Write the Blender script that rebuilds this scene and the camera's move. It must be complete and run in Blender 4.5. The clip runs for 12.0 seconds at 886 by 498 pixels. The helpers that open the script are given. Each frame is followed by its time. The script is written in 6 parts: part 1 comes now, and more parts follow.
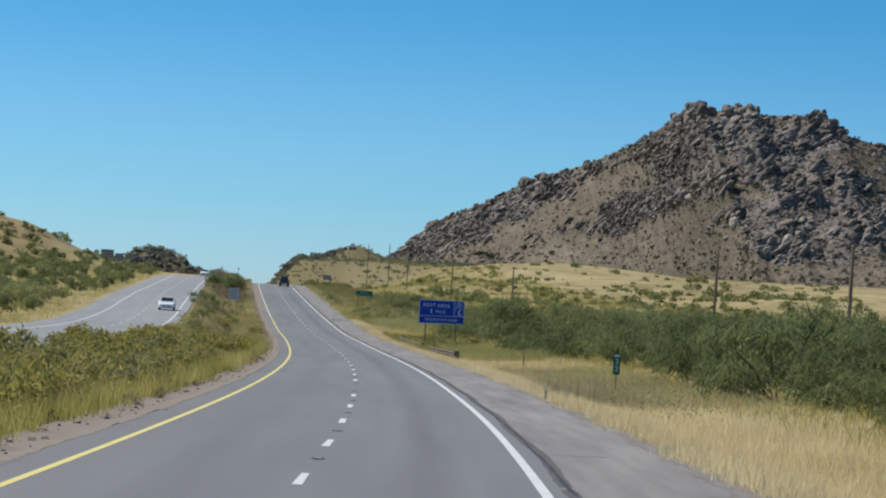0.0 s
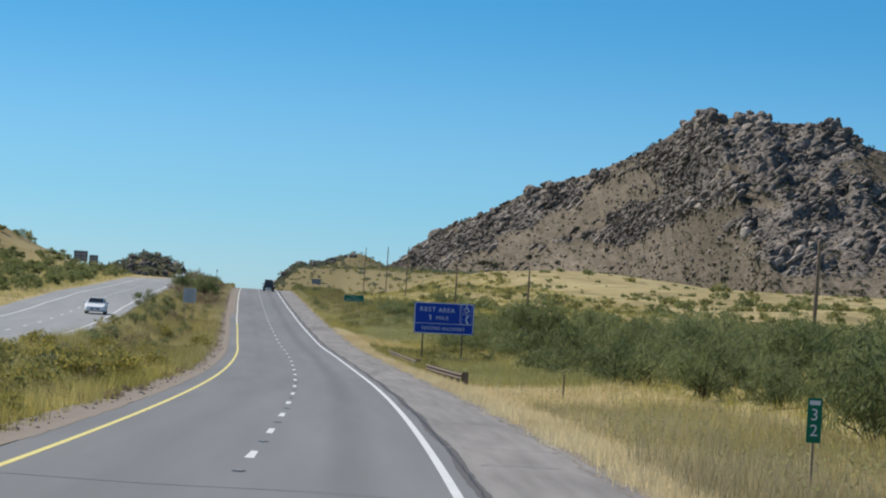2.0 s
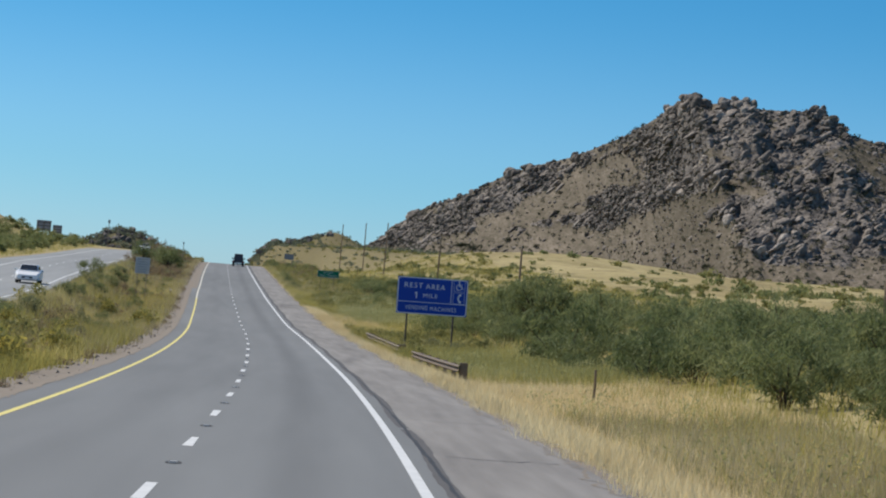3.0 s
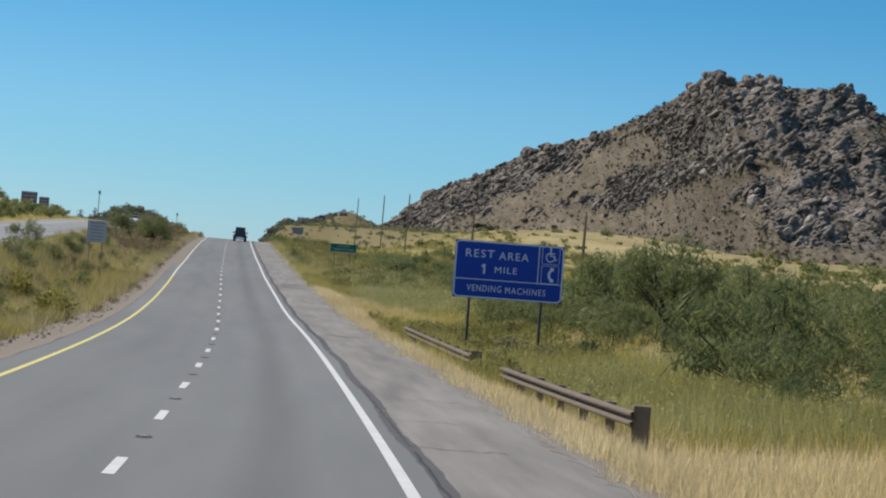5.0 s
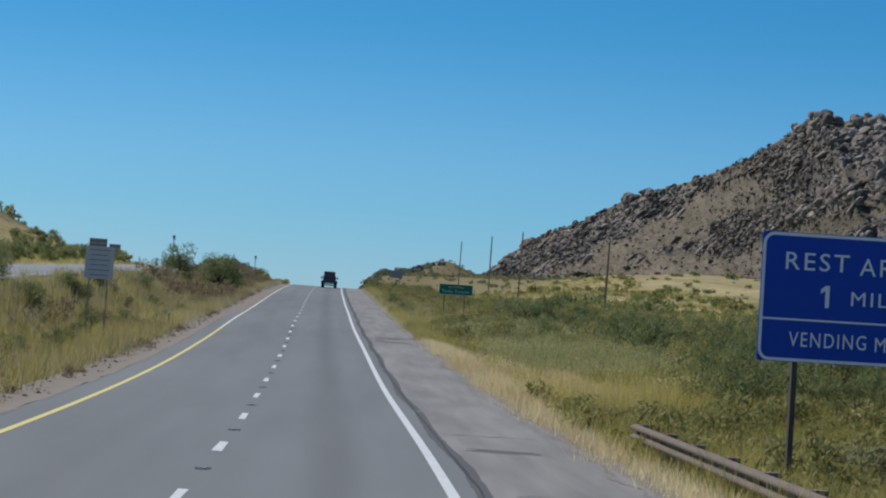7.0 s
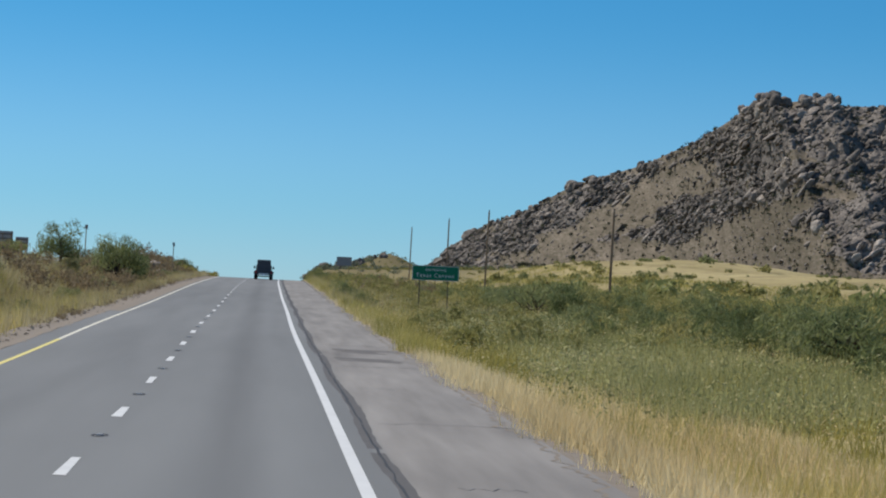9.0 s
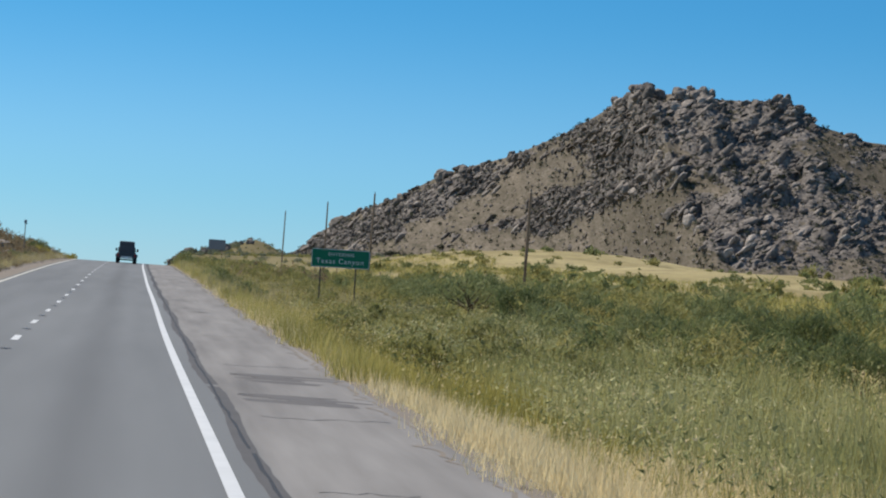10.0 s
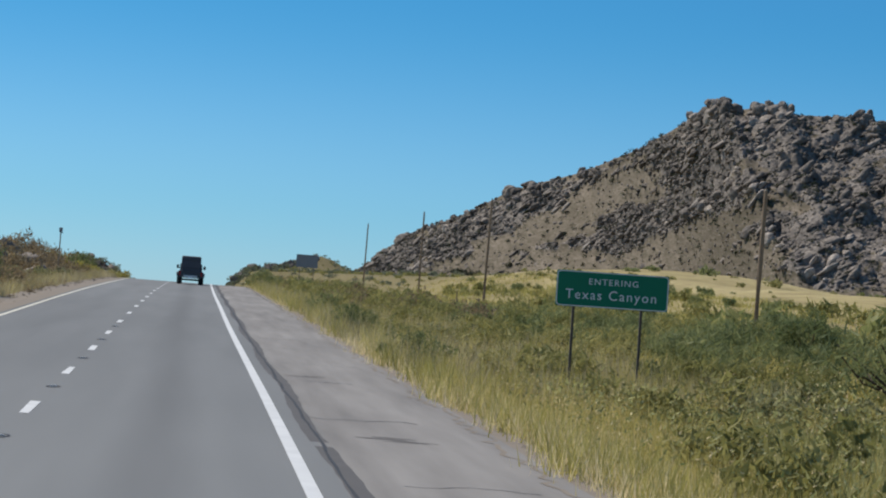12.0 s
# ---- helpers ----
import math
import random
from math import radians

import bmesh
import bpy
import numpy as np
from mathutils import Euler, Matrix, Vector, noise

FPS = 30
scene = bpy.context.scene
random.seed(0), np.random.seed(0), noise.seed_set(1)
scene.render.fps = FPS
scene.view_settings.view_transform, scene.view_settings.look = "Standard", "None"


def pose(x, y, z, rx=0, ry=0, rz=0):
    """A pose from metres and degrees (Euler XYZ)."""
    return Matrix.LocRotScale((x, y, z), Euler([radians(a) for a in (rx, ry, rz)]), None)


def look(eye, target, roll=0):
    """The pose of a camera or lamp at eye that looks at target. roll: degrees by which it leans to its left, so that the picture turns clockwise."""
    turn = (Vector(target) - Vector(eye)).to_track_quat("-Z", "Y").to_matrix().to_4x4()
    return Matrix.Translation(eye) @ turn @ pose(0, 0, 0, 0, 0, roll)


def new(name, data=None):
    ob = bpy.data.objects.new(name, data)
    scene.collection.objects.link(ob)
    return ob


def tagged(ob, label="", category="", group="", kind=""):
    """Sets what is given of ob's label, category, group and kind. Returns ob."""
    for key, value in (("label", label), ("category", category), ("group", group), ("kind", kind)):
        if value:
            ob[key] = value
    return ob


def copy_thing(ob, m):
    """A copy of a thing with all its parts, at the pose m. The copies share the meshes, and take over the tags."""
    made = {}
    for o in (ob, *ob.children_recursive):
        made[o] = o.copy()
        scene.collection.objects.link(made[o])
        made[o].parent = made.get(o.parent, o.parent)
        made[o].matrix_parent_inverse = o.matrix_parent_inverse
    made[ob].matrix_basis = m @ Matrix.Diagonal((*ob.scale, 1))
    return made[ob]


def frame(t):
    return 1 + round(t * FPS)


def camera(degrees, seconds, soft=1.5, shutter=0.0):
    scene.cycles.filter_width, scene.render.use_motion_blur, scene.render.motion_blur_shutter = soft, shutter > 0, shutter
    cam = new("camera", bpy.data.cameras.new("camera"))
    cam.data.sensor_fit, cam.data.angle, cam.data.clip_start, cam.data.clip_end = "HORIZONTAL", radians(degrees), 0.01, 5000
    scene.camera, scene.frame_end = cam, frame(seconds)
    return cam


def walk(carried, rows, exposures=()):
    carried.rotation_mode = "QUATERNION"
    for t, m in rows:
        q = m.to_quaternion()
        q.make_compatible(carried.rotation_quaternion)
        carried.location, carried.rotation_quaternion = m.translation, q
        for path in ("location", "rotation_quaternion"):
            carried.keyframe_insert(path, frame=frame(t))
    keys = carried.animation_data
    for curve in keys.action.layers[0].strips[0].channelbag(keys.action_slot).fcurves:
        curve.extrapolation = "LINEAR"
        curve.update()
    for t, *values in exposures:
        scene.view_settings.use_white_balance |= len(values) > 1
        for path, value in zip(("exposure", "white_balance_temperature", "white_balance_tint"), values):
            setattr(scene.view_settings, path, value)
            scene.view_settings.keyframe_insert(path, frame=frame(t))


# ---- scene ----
# Two-lane carriageway of a desert interstate, climbing to a crest beside a boulder mountain.

# ---- camera ----
cam = camera(18.55, 12.0, soft=2.05)

# seconds, eye, heading to the right of +y, pitch up, roll (degrees)
PATH = [
    (0, (2.12, -0.01, 2.34), -0.463, 1.365, 3.18),
    (0.5, (2.20, 15.52, 2.23), -0.778, 1.519, 3.37),
    (1, (2.18, 31.09, 2.16), -1.556, 1.690, 3.63),
    (1.5, (1.97, 46.69, 2.09), -1.455, 1.692, 3.24),
    (2, (1.72, 62.32, 2.06), -0.544, 1.587, 3.60),
    (2.5, (1.28, 77.92, 1.93), -0.337, 1.395, 4.52),
    (4.5, (-1.33, 140.01, 1.60), 0.195, 0.942, 5.05),
    (5, (-2.06, 155.50, 1.54), -0.272, 0.847, 5.05),
    (5.5, (-2.89, 170.94, 1.49), -1.739, 1.016, 5.06),
    (6, (-3.78, 186.36, 1.44), -2.975, 1.392, 4.95),
    (6.5, (-4.76, 201.75, 1.35), -2.843, 1.552, 4.74),
    (8.5, (-9.14, 263.68, 1.55), -1.162, 2.349, 2.73),
    (9, (-10.33, 279.23, 1.63), -1.096, 1.703, 2.99),
    (9.5, (-11.61, 294.80, 1.82), -1.180, 1.498, 4.00),
    (10, (-12.88, 310.34, 2.05), 1.764, 1.640, 3.98),
    (10.5, (-14.13, 325.82, 2.36), 1.697, 1.096, 6.92),
    (11, (-15.47, 341.27, 2.72), 0.763, 0.897, 8.03),
    (11.5, (-16.92, 356.69, 3.03), 0.114, 1.438, 6.78),
    (12, (-18.41, 372.18, 3.40), 0.463, 1.919, 4.39),
]


def aim(eye, heading, pitch, roll):
    a, b = radians(heading), radians(pitch)
    ahead = Vector((math.sin(a) * math.cos(b), math.cos(a) * math.cos(b), math.sin(b)))
    return look(eye, Vector(eye) + ahead * 10, roll)


# seconds, stops, kelvin, tint
EXPOSURES = [
    (0, 0.0, 6550, 10), (0.5, -0.05, 6500, 10), (1, -0.13, 6500, 10), (1.5, -0.15, 6500, 10), (2, 0.05, 6600, 10), (2.5, -0.02, 6550, 10),
    (4.5, 0.02, 6700, 10), (5, 0.0, 6800, 10), (5.5, 0.12, 7250, 10), (6, -0.08, 6750, 10), (6.5, -0.27, 6200, 10),
    (8.5, -0.1, 6450, 10), (9.5, -0.02, 6600, 10), (10, 0.07, 6600, 10), (10.5, 0.05, 6750, 10), (11, -0.04, 6600, 10), (11.5, -0.05, 6500, 10), (12, -0.04, 6550, 10),
]
walk(cam, [(t, aim(eye, h, p, r)) for t, eye, h, p, r in PATH], EXPOSURES)

# ---- sky and sun ----
SUN_ELEV, SUN_AZ = radians(49), radians(-62)  # azimuth from +y towards +x
world = bpy.data.worlds.new("sky")
scene.world = world
world.use_nodes = True
wn = world.node_tree.nodes
sky = wn.new("ShaderNodeTexSky")
sky.sky_type = "NISHITA"
sky.sun_disc = False
sky.sun_elevation = SUN_ELEV
sky.sun_rotation = SUN_AZ
sky.altitude = 1400
sky.air_density, sky.dust_density, sky.ozone_density = 1.0, 0.6, 2.0
wn["Background"].inputs["Strength"].default_value = 0.121
# the clear desert sky is a deeper blue than the model's, most of all above the horizon
wl = world.node_tree.links
up_axis = wn.new("ShaderNodeSeparateXYZ")
wl.new(wn.new("ShaderNodeTexCoord").outputs["Generated"], up_axis.inputs[0])
depth = wn.new("ShaderNodeValToRGB")
depth.color_ramp.interpolation = "EASE"
stops = depth.color_ramp.elements
stops.new(0.5), stops.new(0.6)
for k, (p, c) in enumerate(((0.0, (0.445, 0.69, 1.0)), (0.05, (0.34, 0.655, 0.92)), (0.13, (0.165, 0.565, 0.83)), (0.6, (0.60, 0.80, 0.93)))):
    stops[k].position, stops[k].color = p, (*c, 1)
wl.new(up_axis.outputs["Z"], depth.inputs[0])
tint = wn.new("ShaderNodeMix")
tint.data_type, tint.blend_type = "RGBA", "MULTIPLY"
tint.inputs[0].default_value = 1.0
wl.new(sky.outputs[0], tint.inputs[6])
wl.new(depth.outputs[0], tint.inputs[7])
wl.new(tint.outputs[2], wn["Background"].inputs["Color"])

sun = new("sun", bpy.data.lights.new("sun", "SUN"))
sun.data.energy = 4.6
sun.data.angle = radians(0.53)
sun.data.color = (1.0, 0.95, 0.87)
to_sun = Vector((math.sin(SUN_AZ) * math.cos(SUN_ELEV), math.cos(SUN_AZ) * math.cos(SUN_ELEV), math.sin(SUN_ELEV)))
sun.rotation_euler = to_sun.to_track_quat("Z", "Y").to_euler()


# ---- materials ----
def material(name, rough=0.8, metal=0.0, spec=0.3):
    m = bpy.data.materials.new(name)
    m.use_nodes = True
    b = m.node_tree.nodes["Principled BSDF"]
    b.inputs["Roughness"].default_value = rough
    b.inputs["Metallic"].default_value = metal
    b.inputs["Specular IOR Level"].default_value = spec
    return m, m.node_tree.nodes, m.node_tree.links, b


def ramp(nodes, stops):
    r = nodes.new("ShaderNodeValToRGB")
    e = r.color_ramp.elements
    while len(e) < len(stops):
        e.new(0.5)
    for k, (p, c) in enumerate(stops):
        e[k].position, e[k].color = p, (*c, 1)
    return r


def noise_node(nodes, links, coord, scale, detail=4, stretch=None):
    n = nodes.new("ShaderNodeTexNoise")
    n.inputs["Scale"].default_value = scale
    n.inputs["Detail"].default_value = detail
    if stretch:
        mp = nodes.new("ShaderNodeMapping")
        mp.inputs["Scale"].default_value = stretch
        links.new(coord, mp.inputs[0])
        coord = mp.outputs[0]
    links.new(coord, n.inputs["Vector"])
    return n.outputs["Fac"]


def mix(nodes, links, fac, a, b, kind="MIX"):
    n = nodes.new("ShaderNodeMix")
    n.data_type = "RGBA"
    n.blend_type = kind
    for socket, v in ((n.inputs[0], fac), (n.inputs[6], a), (n.inputs[7], b)):
        if isinstance(v, (int, float)):
            socket.default_value = v
        elif isinstance(v, tuple):
            socket.default_value = (*v, 1)
        else:
            links.new(v, socket)
    return n.outputs[2]


def maths(nodes, links, op, a, b=0.0, c=0.0):
    n = nodes.new("ShaderNodeMath")
    n.operation = op
    for socket, v in zip(n.inputs, (a, b, c)):
        if isinstance(v, (int, float)):
            socket.default_value = v
        else:
            links.new(v, socket)
    return n.outputs[0]


def bump(nodes, links, height, strength, distance, bsdf):
    n = nodes.new("ShaderNodeBump")
    n.inputs["Strength"].default_value = strength
    n.inputs["Distance"].default_value = distance
    links.new(height, n.inputs["Height"])
    links.new(n.outputs[0], bsdf.inputs["Normal"])


def plain(name, colour, rough=0.6, metal=0.0, vary=0.25, scale=3.0):
    """A painted or bare surface with grime and slight wear at two scales."""
    m, n, l, b = material(name, rough, metal)
    co = n.new("ShaderNodeTexCoord").outputs["Object"]
    a = noise_node(n, l, co, scale)
    c = noise_node(n, l, co, scale * 9, 3)
    dark = tuple(v * (1 - vary) for v in colour)
    first = mix(n, l, a, dark, colour)
    l.new(mix(n, l, maths(n, l, "MULTIPLY", c, 0.35), first, tuple(min(1, v * (1 + vary * 0.5)) for v in colour)), b.inputs["Base Color"])
    l.new(maths(n, l, "ADD", maths(n, l, "MULTIPLY", c, 0.2), rough - 0.1), b.inputs["Roughness"])
    return m


def leaf_material(name, stops, translucent=0.25, large=0.0):
    m, n, l, b = material(name, 0.65, 0, 0.2)
    geo = n.new("ShaderNodeNewGeometry")
    r = ramp(n, stops)
    fac = geo.outputs["Random Per Island"]
    if large:
        pn = noise_node(n, l, geo.outputs["Position"], large, 3)
        fac = maths(n, l, "ADD", maths(n, l, "MULTIPLY", fac, 0.5), maths(n, l, "MULTIPLY_ADD", pn, 1.6, -0.55))
    l.new(fac, r.inputs[0])
    l.new(r.outputs[0], b.inputs["Base Color"])
    t = n.new("ShaderNodeBsdfTranslucent")
    l.new(r.outputs[0], t.inputs["Color"])
    ms = n.new("ShaderNodeMixShader")
    ms.inputs[0].default_value = translucent
    l.new(b.outputs[0], ms.inputs[1])
    l.new(t.outputs[0], ms.inputs[2])
    l.new(ms.outputs[0], n["Material Output"].inputs[0])
    return m


def asphalt_material(name="asphalt", pale=1.0):
    m, n, l, b = material(name, 0.85, 0, 0.3)
    uv = n.new("ShaderNodeUVMap").outputs[0]
    sep = n.new("ShaderNodeSeparateXYZ")
    l.new(uv, sep.inputs[0])
    x = sep.outputs["X"]
    big = noise_node(n, l, uv, 0.10, 4, (1.0, 0.12, 1))
    streak = noise_node(n, l, uv, 1.2, 3, (1.0, 0.02, 1))
    grain = noise_node(n, l, uv, 60.0, 2)
    base = ramp(n, [(0.3, (0.152 * pale, 0.155 * pale, 0.151 * pale)), (0.7, (0.226 * pale, 0.229 * pale, 0.222 * pale))])
    blotch = noise_node(n, l, uv, 0.9, 5, (1.0, 0.05, 1))
    l.new(maths(n, l, "ADD", maths(n, l, "MULTIPLY", big, 0.6), maths(n, l, "MULTIPLY", blotch, 0.4)), base.inputs[0])

    def band(centre, width):
        d = maths(n, l, "ABSOLUTE", maths(n, l, "SUBTRACT", x, centre))
        k = n.new("ShaderNodeMapRange")
        k.interpolation_type = "SMOOTHSTEP"
        k.inputs["From Min"].default_value, k.inputs["From Max"].default_value = 0.0, width
        k.inputs["To Min"].default_value, k.inputs["To Max"].default_value = 1.0, 0.0
        l.new(d, k.inputs["Value"])
        return k.outputs[0]

    oil = maths(n, l, "MULTIPLY", maths(n, l, "MAXIMUM", band(1.9, 0.75), maths(n, l, "MULTIPLY", band(-1.8, 0.8), 0.35)), maths(n, l, "MULTIPLY_ADD", streak, 0.9, 0.1))
    c = mix(n, l, maths(n, l, "MULTIPLY", oil, 0.75), base.outputs[0], (0.11, 0.11, 0.106))
    edge = n.new("ShaderNodeMapRange")
    edge.inputs["From Min"].default_value, edge.inputs["From Max"].default_value = 3.95, 4.2
    l.new(x, edge.inputs["Value"])
    old = ramp(n, [(0.3, (0.165, 0.151, 0.135)), (0.5, (0.25, 0.23, 0.206)), (0.7, (0.335, 0.31, 0.28))])
    worn = maths(n, l, "MULTIPLY", noise_node(n, l, uv, 0.6, 6, (1, 0.1, 1)), 0.55)
    l.new(maths(n, l, "ADD", worn, maths(n, l, "MULTIPLY", noise_node(n, l, uv, 2.2, 5, (1.0, 0.06, 1)), 0.45)), old.inputs[0])
    c = mix(n, l, edge.outputs[0], c, old.outputs[0])
    c = mix(n, l, maths(n, l, "MULTIPLY", grain, 0.22), c, (0.1, 0.097, 0.095))
    l.new(c, b.inputs["Base Color"])
    bump(n, l, grain, 0.25, 0.01, b)
    return m


def ground_material():
    m, n, l, b = material("dry_ground", 0.95, 0, 0.1)
    co = n.new("ShaderNodeNewGeometry").outputs["Position"]
    a = noise_node(n, l, co, 0.02, 5)
    c = noise_node(n, l, co, 0.35, 5)
    g = noise_node(n, l, co, 4.0, 3)
    straw = ramp(n, [(0.3, (0.28, 0.22, 0.1)), (0.5, (0.4, 0.325, 0.152)), (0.75, (0.52, 0.43, 0.218))])
    l.new(a, straw.inputs[0])
    soil = mix(n, l, c, (0.2, 0.145, 0.09), (0.33, 0.25, 0.14))
    f = n.new("ShaderNodeMapRange")
    f.inputs["From Min"].default_value, f.inputs["From Max"].default_value = 0.52, 0.66
    l.new(c, f.inputs["Value"])
    col = mix(n, l, maths(n, l, "MULTIPLY", f.outputs[0], 0.7), straw.outputs[0], soil)
    tuft = n.new("ShaderNodeMapRange")
    tuft.inputs["From Min"].default_value, tuft.inputs["From Max"].default_value = 0.5, 0.68
    l.new(noise_node(n, l, co, 0.11, 6, (1.0, 0.35, 1.0)), tuft.inputs["Value"])
    col = mix(n, l, maths(n, l, "MULTIPLY", tuft.outputs[0], 0.65), col, (0.165, 0.14, 0.06))
    far = n.new("ShaderNodeMapRange")
    far.inputs["From Min"].default_value, far.inputs["From Max"].default_value = 1050, 1350
    sep = n.new("ShaderNodeSeparateXYZ")
    l.new(co, sep.inputs[0])
    l.new(sep.outputs["Y"], far.inputs["Value"])
    heath = mix(n, l, c, (0.108, 0.094, 0.04), (0.225, 0.18, 0.086))
    col = mix(n, l, far.outputs[0], col, heath)
    def reach(axis, a, b_):
        k = n.new("ShaderNodeMapRange")
        k.inputs["From Min"].default_value, k.inputs["From Max"].default_value = a, b_
        l.new(sep.outputs[axis], k.inputs["Value"])
        return k.outputs[0]

    def all_of(*masks):
        out = masks[0]
        for k in masks[1:]:
            out = maths(n, l, "MULTIPLY", out, k)
        return out

    # browner heath on the slope that climbs beside the crest
    moor = mix(n, l, c, (0.13, 0.112, 0.05), (0.29, 0.235, 0.12))
    col = mix(n, l, maths(n, l, "MULTIPLY", all_of(reach("Y", 620, 860), reach("X", 4, -34), reach("X", -76, -62)), 0.85), col, moor)
    # reddish earth on the hill beyond the other carriageway
    red = mix(n, l, c, (0.22, 0.128, 0.056), (0.38, 0.235, 0.1))
    col = mix(n, l, maths(n, l, "MULTIPLY", all_of(reach("X", -84, -112), reach("Y", 980, 880), reach("Y", 560, 640)), 0.75), col, red)
    col = mix(n, l, maths(n, l, "MULTIPLY", g, 0.35), col, (0.16, 0.13, 0.07))
    l.new(col, b.inputs["Base Color"])
    bump(n, l, g, 0.6, 0.2, b)
    return m


def rock_material():
    m, n, l, b = material("granite", 0.9, 0, 0.2)
    geo = n.new("ShaderNodeNewGeometry")
    co = geo.outputs["Position"]
    a = noise_node(n, l, co, 0.035, 5)
    c = noise_node(n, l, co, 0.35, 4)
    r = ramp(n, [(0.25, (0.055, 0.048, 0.042)), (0.42, (0.128, 0.11, 0.094)), (0.58, (0.235, 0.2, 0.168)), (0.78, (0.5, 0.43, 0.36))])
    rnd = n.new("ShaderNodeObjectInfo").outputs["Random"]
    isl = maths(n, l, "MULTIPLY_ADD", maths(n, l, "ADD", geo.outputs["Random Per Island"], rnd), 0.19, -0.17)
    l.new(maths(n, l, "ADD", maths(n, l, "MULTIPLY_ADD", a, 0.5, 0.0), maths(n, l, "MULTIPLY_ADD", c, 0.5, isl)), r.inputs[0])
    l.new(r.outputs[0], b.inputs["Base Color"])
    bump(n, l, c, 1.0, 1.5, b)
    return m


def slope_material():
    m, n, l, b = material("hill_soil", 0.95, 0, 0.1)
    co = n.new("ShaderNodeNewGeometry").outputs["Position"]
    flat = (1.0, 0.22, 1.0)
    a = noise_node(n, l, co, 0.016, 5, flat)
    c = noise_node(n, l, co, 0.13, 5, flat)
    r = ramp(n, [(0.32, (0.098, 0.08, 0.056)), (0.46, (0.152, 0.124, 0.09)), (0.6, (0.212, 0.172, 0.128)), (0.78, (0.3, 0.246, 0.186))])
    l.new(maths(n, l, "ADD", maths(n, l, "MULTIPLY", a, 0.5), maths(n, l, "MULTIPLY", c, 0.5)), r.inputs[0])
    # tufts of dry grass and low brush, loose pale stones
    tuft = n.new("ShaderNodeMapRange")
    tuft.inputs["From Min"].default_value, tuft.inputs["From Max"].default_value = 0.48, 0.66
    l.new(noise_node(n, l, co, 0.38, 4, (1.0, 0.3, 1.3)), tuft.inputs["Value"])
    col = mix(n, l, maths(n, l, "MULTIPLY", tuft.outputs[0], 0.7), r.outputs[0], (0.08, 0.073, 0.042))
    stone = n.new("ShaderNodeMapRange")
    stone.inputs["From Min"].default_value, stone.inputs["From Max"].default_value = 0.64, 0.7
    l.new(noise_node(n, l, co, 0.6, 2, (1.0, 0.3, 1.6)), stone.inputs["Value"])
    l.new(mix(n, l, maths(n, l, "MULTIPLY", stone.outputs[0], 0.7), col, (0.34, 0.29, 0.235)), b.inputs["Base Color"])
    bump(n, l, c, 0.5, 0.5, b)
    return m


# the opposite road's paler copy has grazing-angle brightness mixed into its colour
ASPHALT, SHEEN_ASPHALT = asphalt_material(), asphalt_material("pale_sheen_asphalt", 1.45)
GROUND, ROCK, SLOPE = ground_material(), rock_material(), slope_material()
GRAVEL = plain("gravel", (0.27, 0.225, 0.175), 0.95, 0, 0.4, 1.5)
WHITE_LINE = plain("white_road_paint", (0.7, 0.7, 0.68), 0.7, 0, 0.35, 1.3)
YELLOW_LINE = plain("yellow_road_paint", (0.74, 0.63, 0.22), 0.7, 0, 0.2, 1.0)
FADED_LINE = plain("faded_yellow_paint", (0.72, 0.68, 0.56), 0.75, 0, 0.3, 1.0)
TAR = plain("tar", (0.05, 0.048, 0.046), 0.7, 0, 0.3, 2.0)
STAIN = plain("dark_asphalt", (0.115, 0.107, 0.1), 0.85, 0, 0.3, 1.5)
PATCH = plain("patched_asphalt", (0.16, 0.146, 0.133), 0.85, 0, 0.35, 1.2)
WOOD = plain("weathered_wood", (0.27, 0.2, 0.14), 0.9, 0, 0.45, 4.0)
STEEL = plain("weathered_steel", (0.34, 0.275, 0.205), 0.75, 0.2, 0.45, 2.0)
RAIL_STEEL = plain("rusted_rail_steel", (0.21, 0.165, 0.125), 0.8, 0.2, 0.5, 1.2)
DARK_STEEL = plain("dark_weathered_steel", (0.11, 0.095, 0.08), 0.75, 0.3, 0.4, 3.0)
BLUE = plain("blue_sheeting", (0.008, 0.058, 0.41), 0.55, 0, 0.15, 2.0)
GREEN = plain("green_sheeting", (0.005, 0.18, 0.095), 0.6, 0, 0.15, 2.0)
SHEET_WHITE = plain("white_sheeting", (0.78, 0.79, 0.8), 0.45, 0, 0.1, 3.0)
SIGN_GREY = plain("dull_sign_face", (0.52, 0.515, 0.5), 0.6, 0, 0.15, 3.0)
WARN_GREY = plain("weathered_sign_back", (0.27, 0.275, 0.285), 0.7, 0, 0.25, 3.0)
SIGN_BACK = plain("bare_aluminium", (0.4, 0.4, 0.4), 0.5, 0.6, 0.2, 2.0)
FADED_TEXT = plain("faded_text", (0.2, 0.2, 0.2), 0.6, 0, 0.1, 3.0)
DARK_TEXT = plain("dark_sheeting", (0.05, 0.05, 0.055), 0.5, 0, 0.1, 3.0)
CAR_WHITE = plain("white_car_paint", (0.8, 0.8, 0.79), 0.3, 0, 0.05, 2.0)
CAR_DARK = plain("dark_truck_paint", (0.06, 0.063, 0.072), 0.35, 0, 0.2, 2.0)
TARP = plain("black_tarp", (0.085, 0.09, 0.105), 0.8, 0, 0.35, 2.5)
CHROME = plain("bumper_steel", (0.55, 0.54, 0.52), 0.35, 0.9, 0.15, 4.0)
RUBBER = plain("rubber", (0.02, 0.02, 0.021), 0.85, 0, 0.3, 6.0)
RIM = plain("wheel_rim", (0.3, 0.3, 0.31), 0.4, 0.8, 0.2, 6.0)
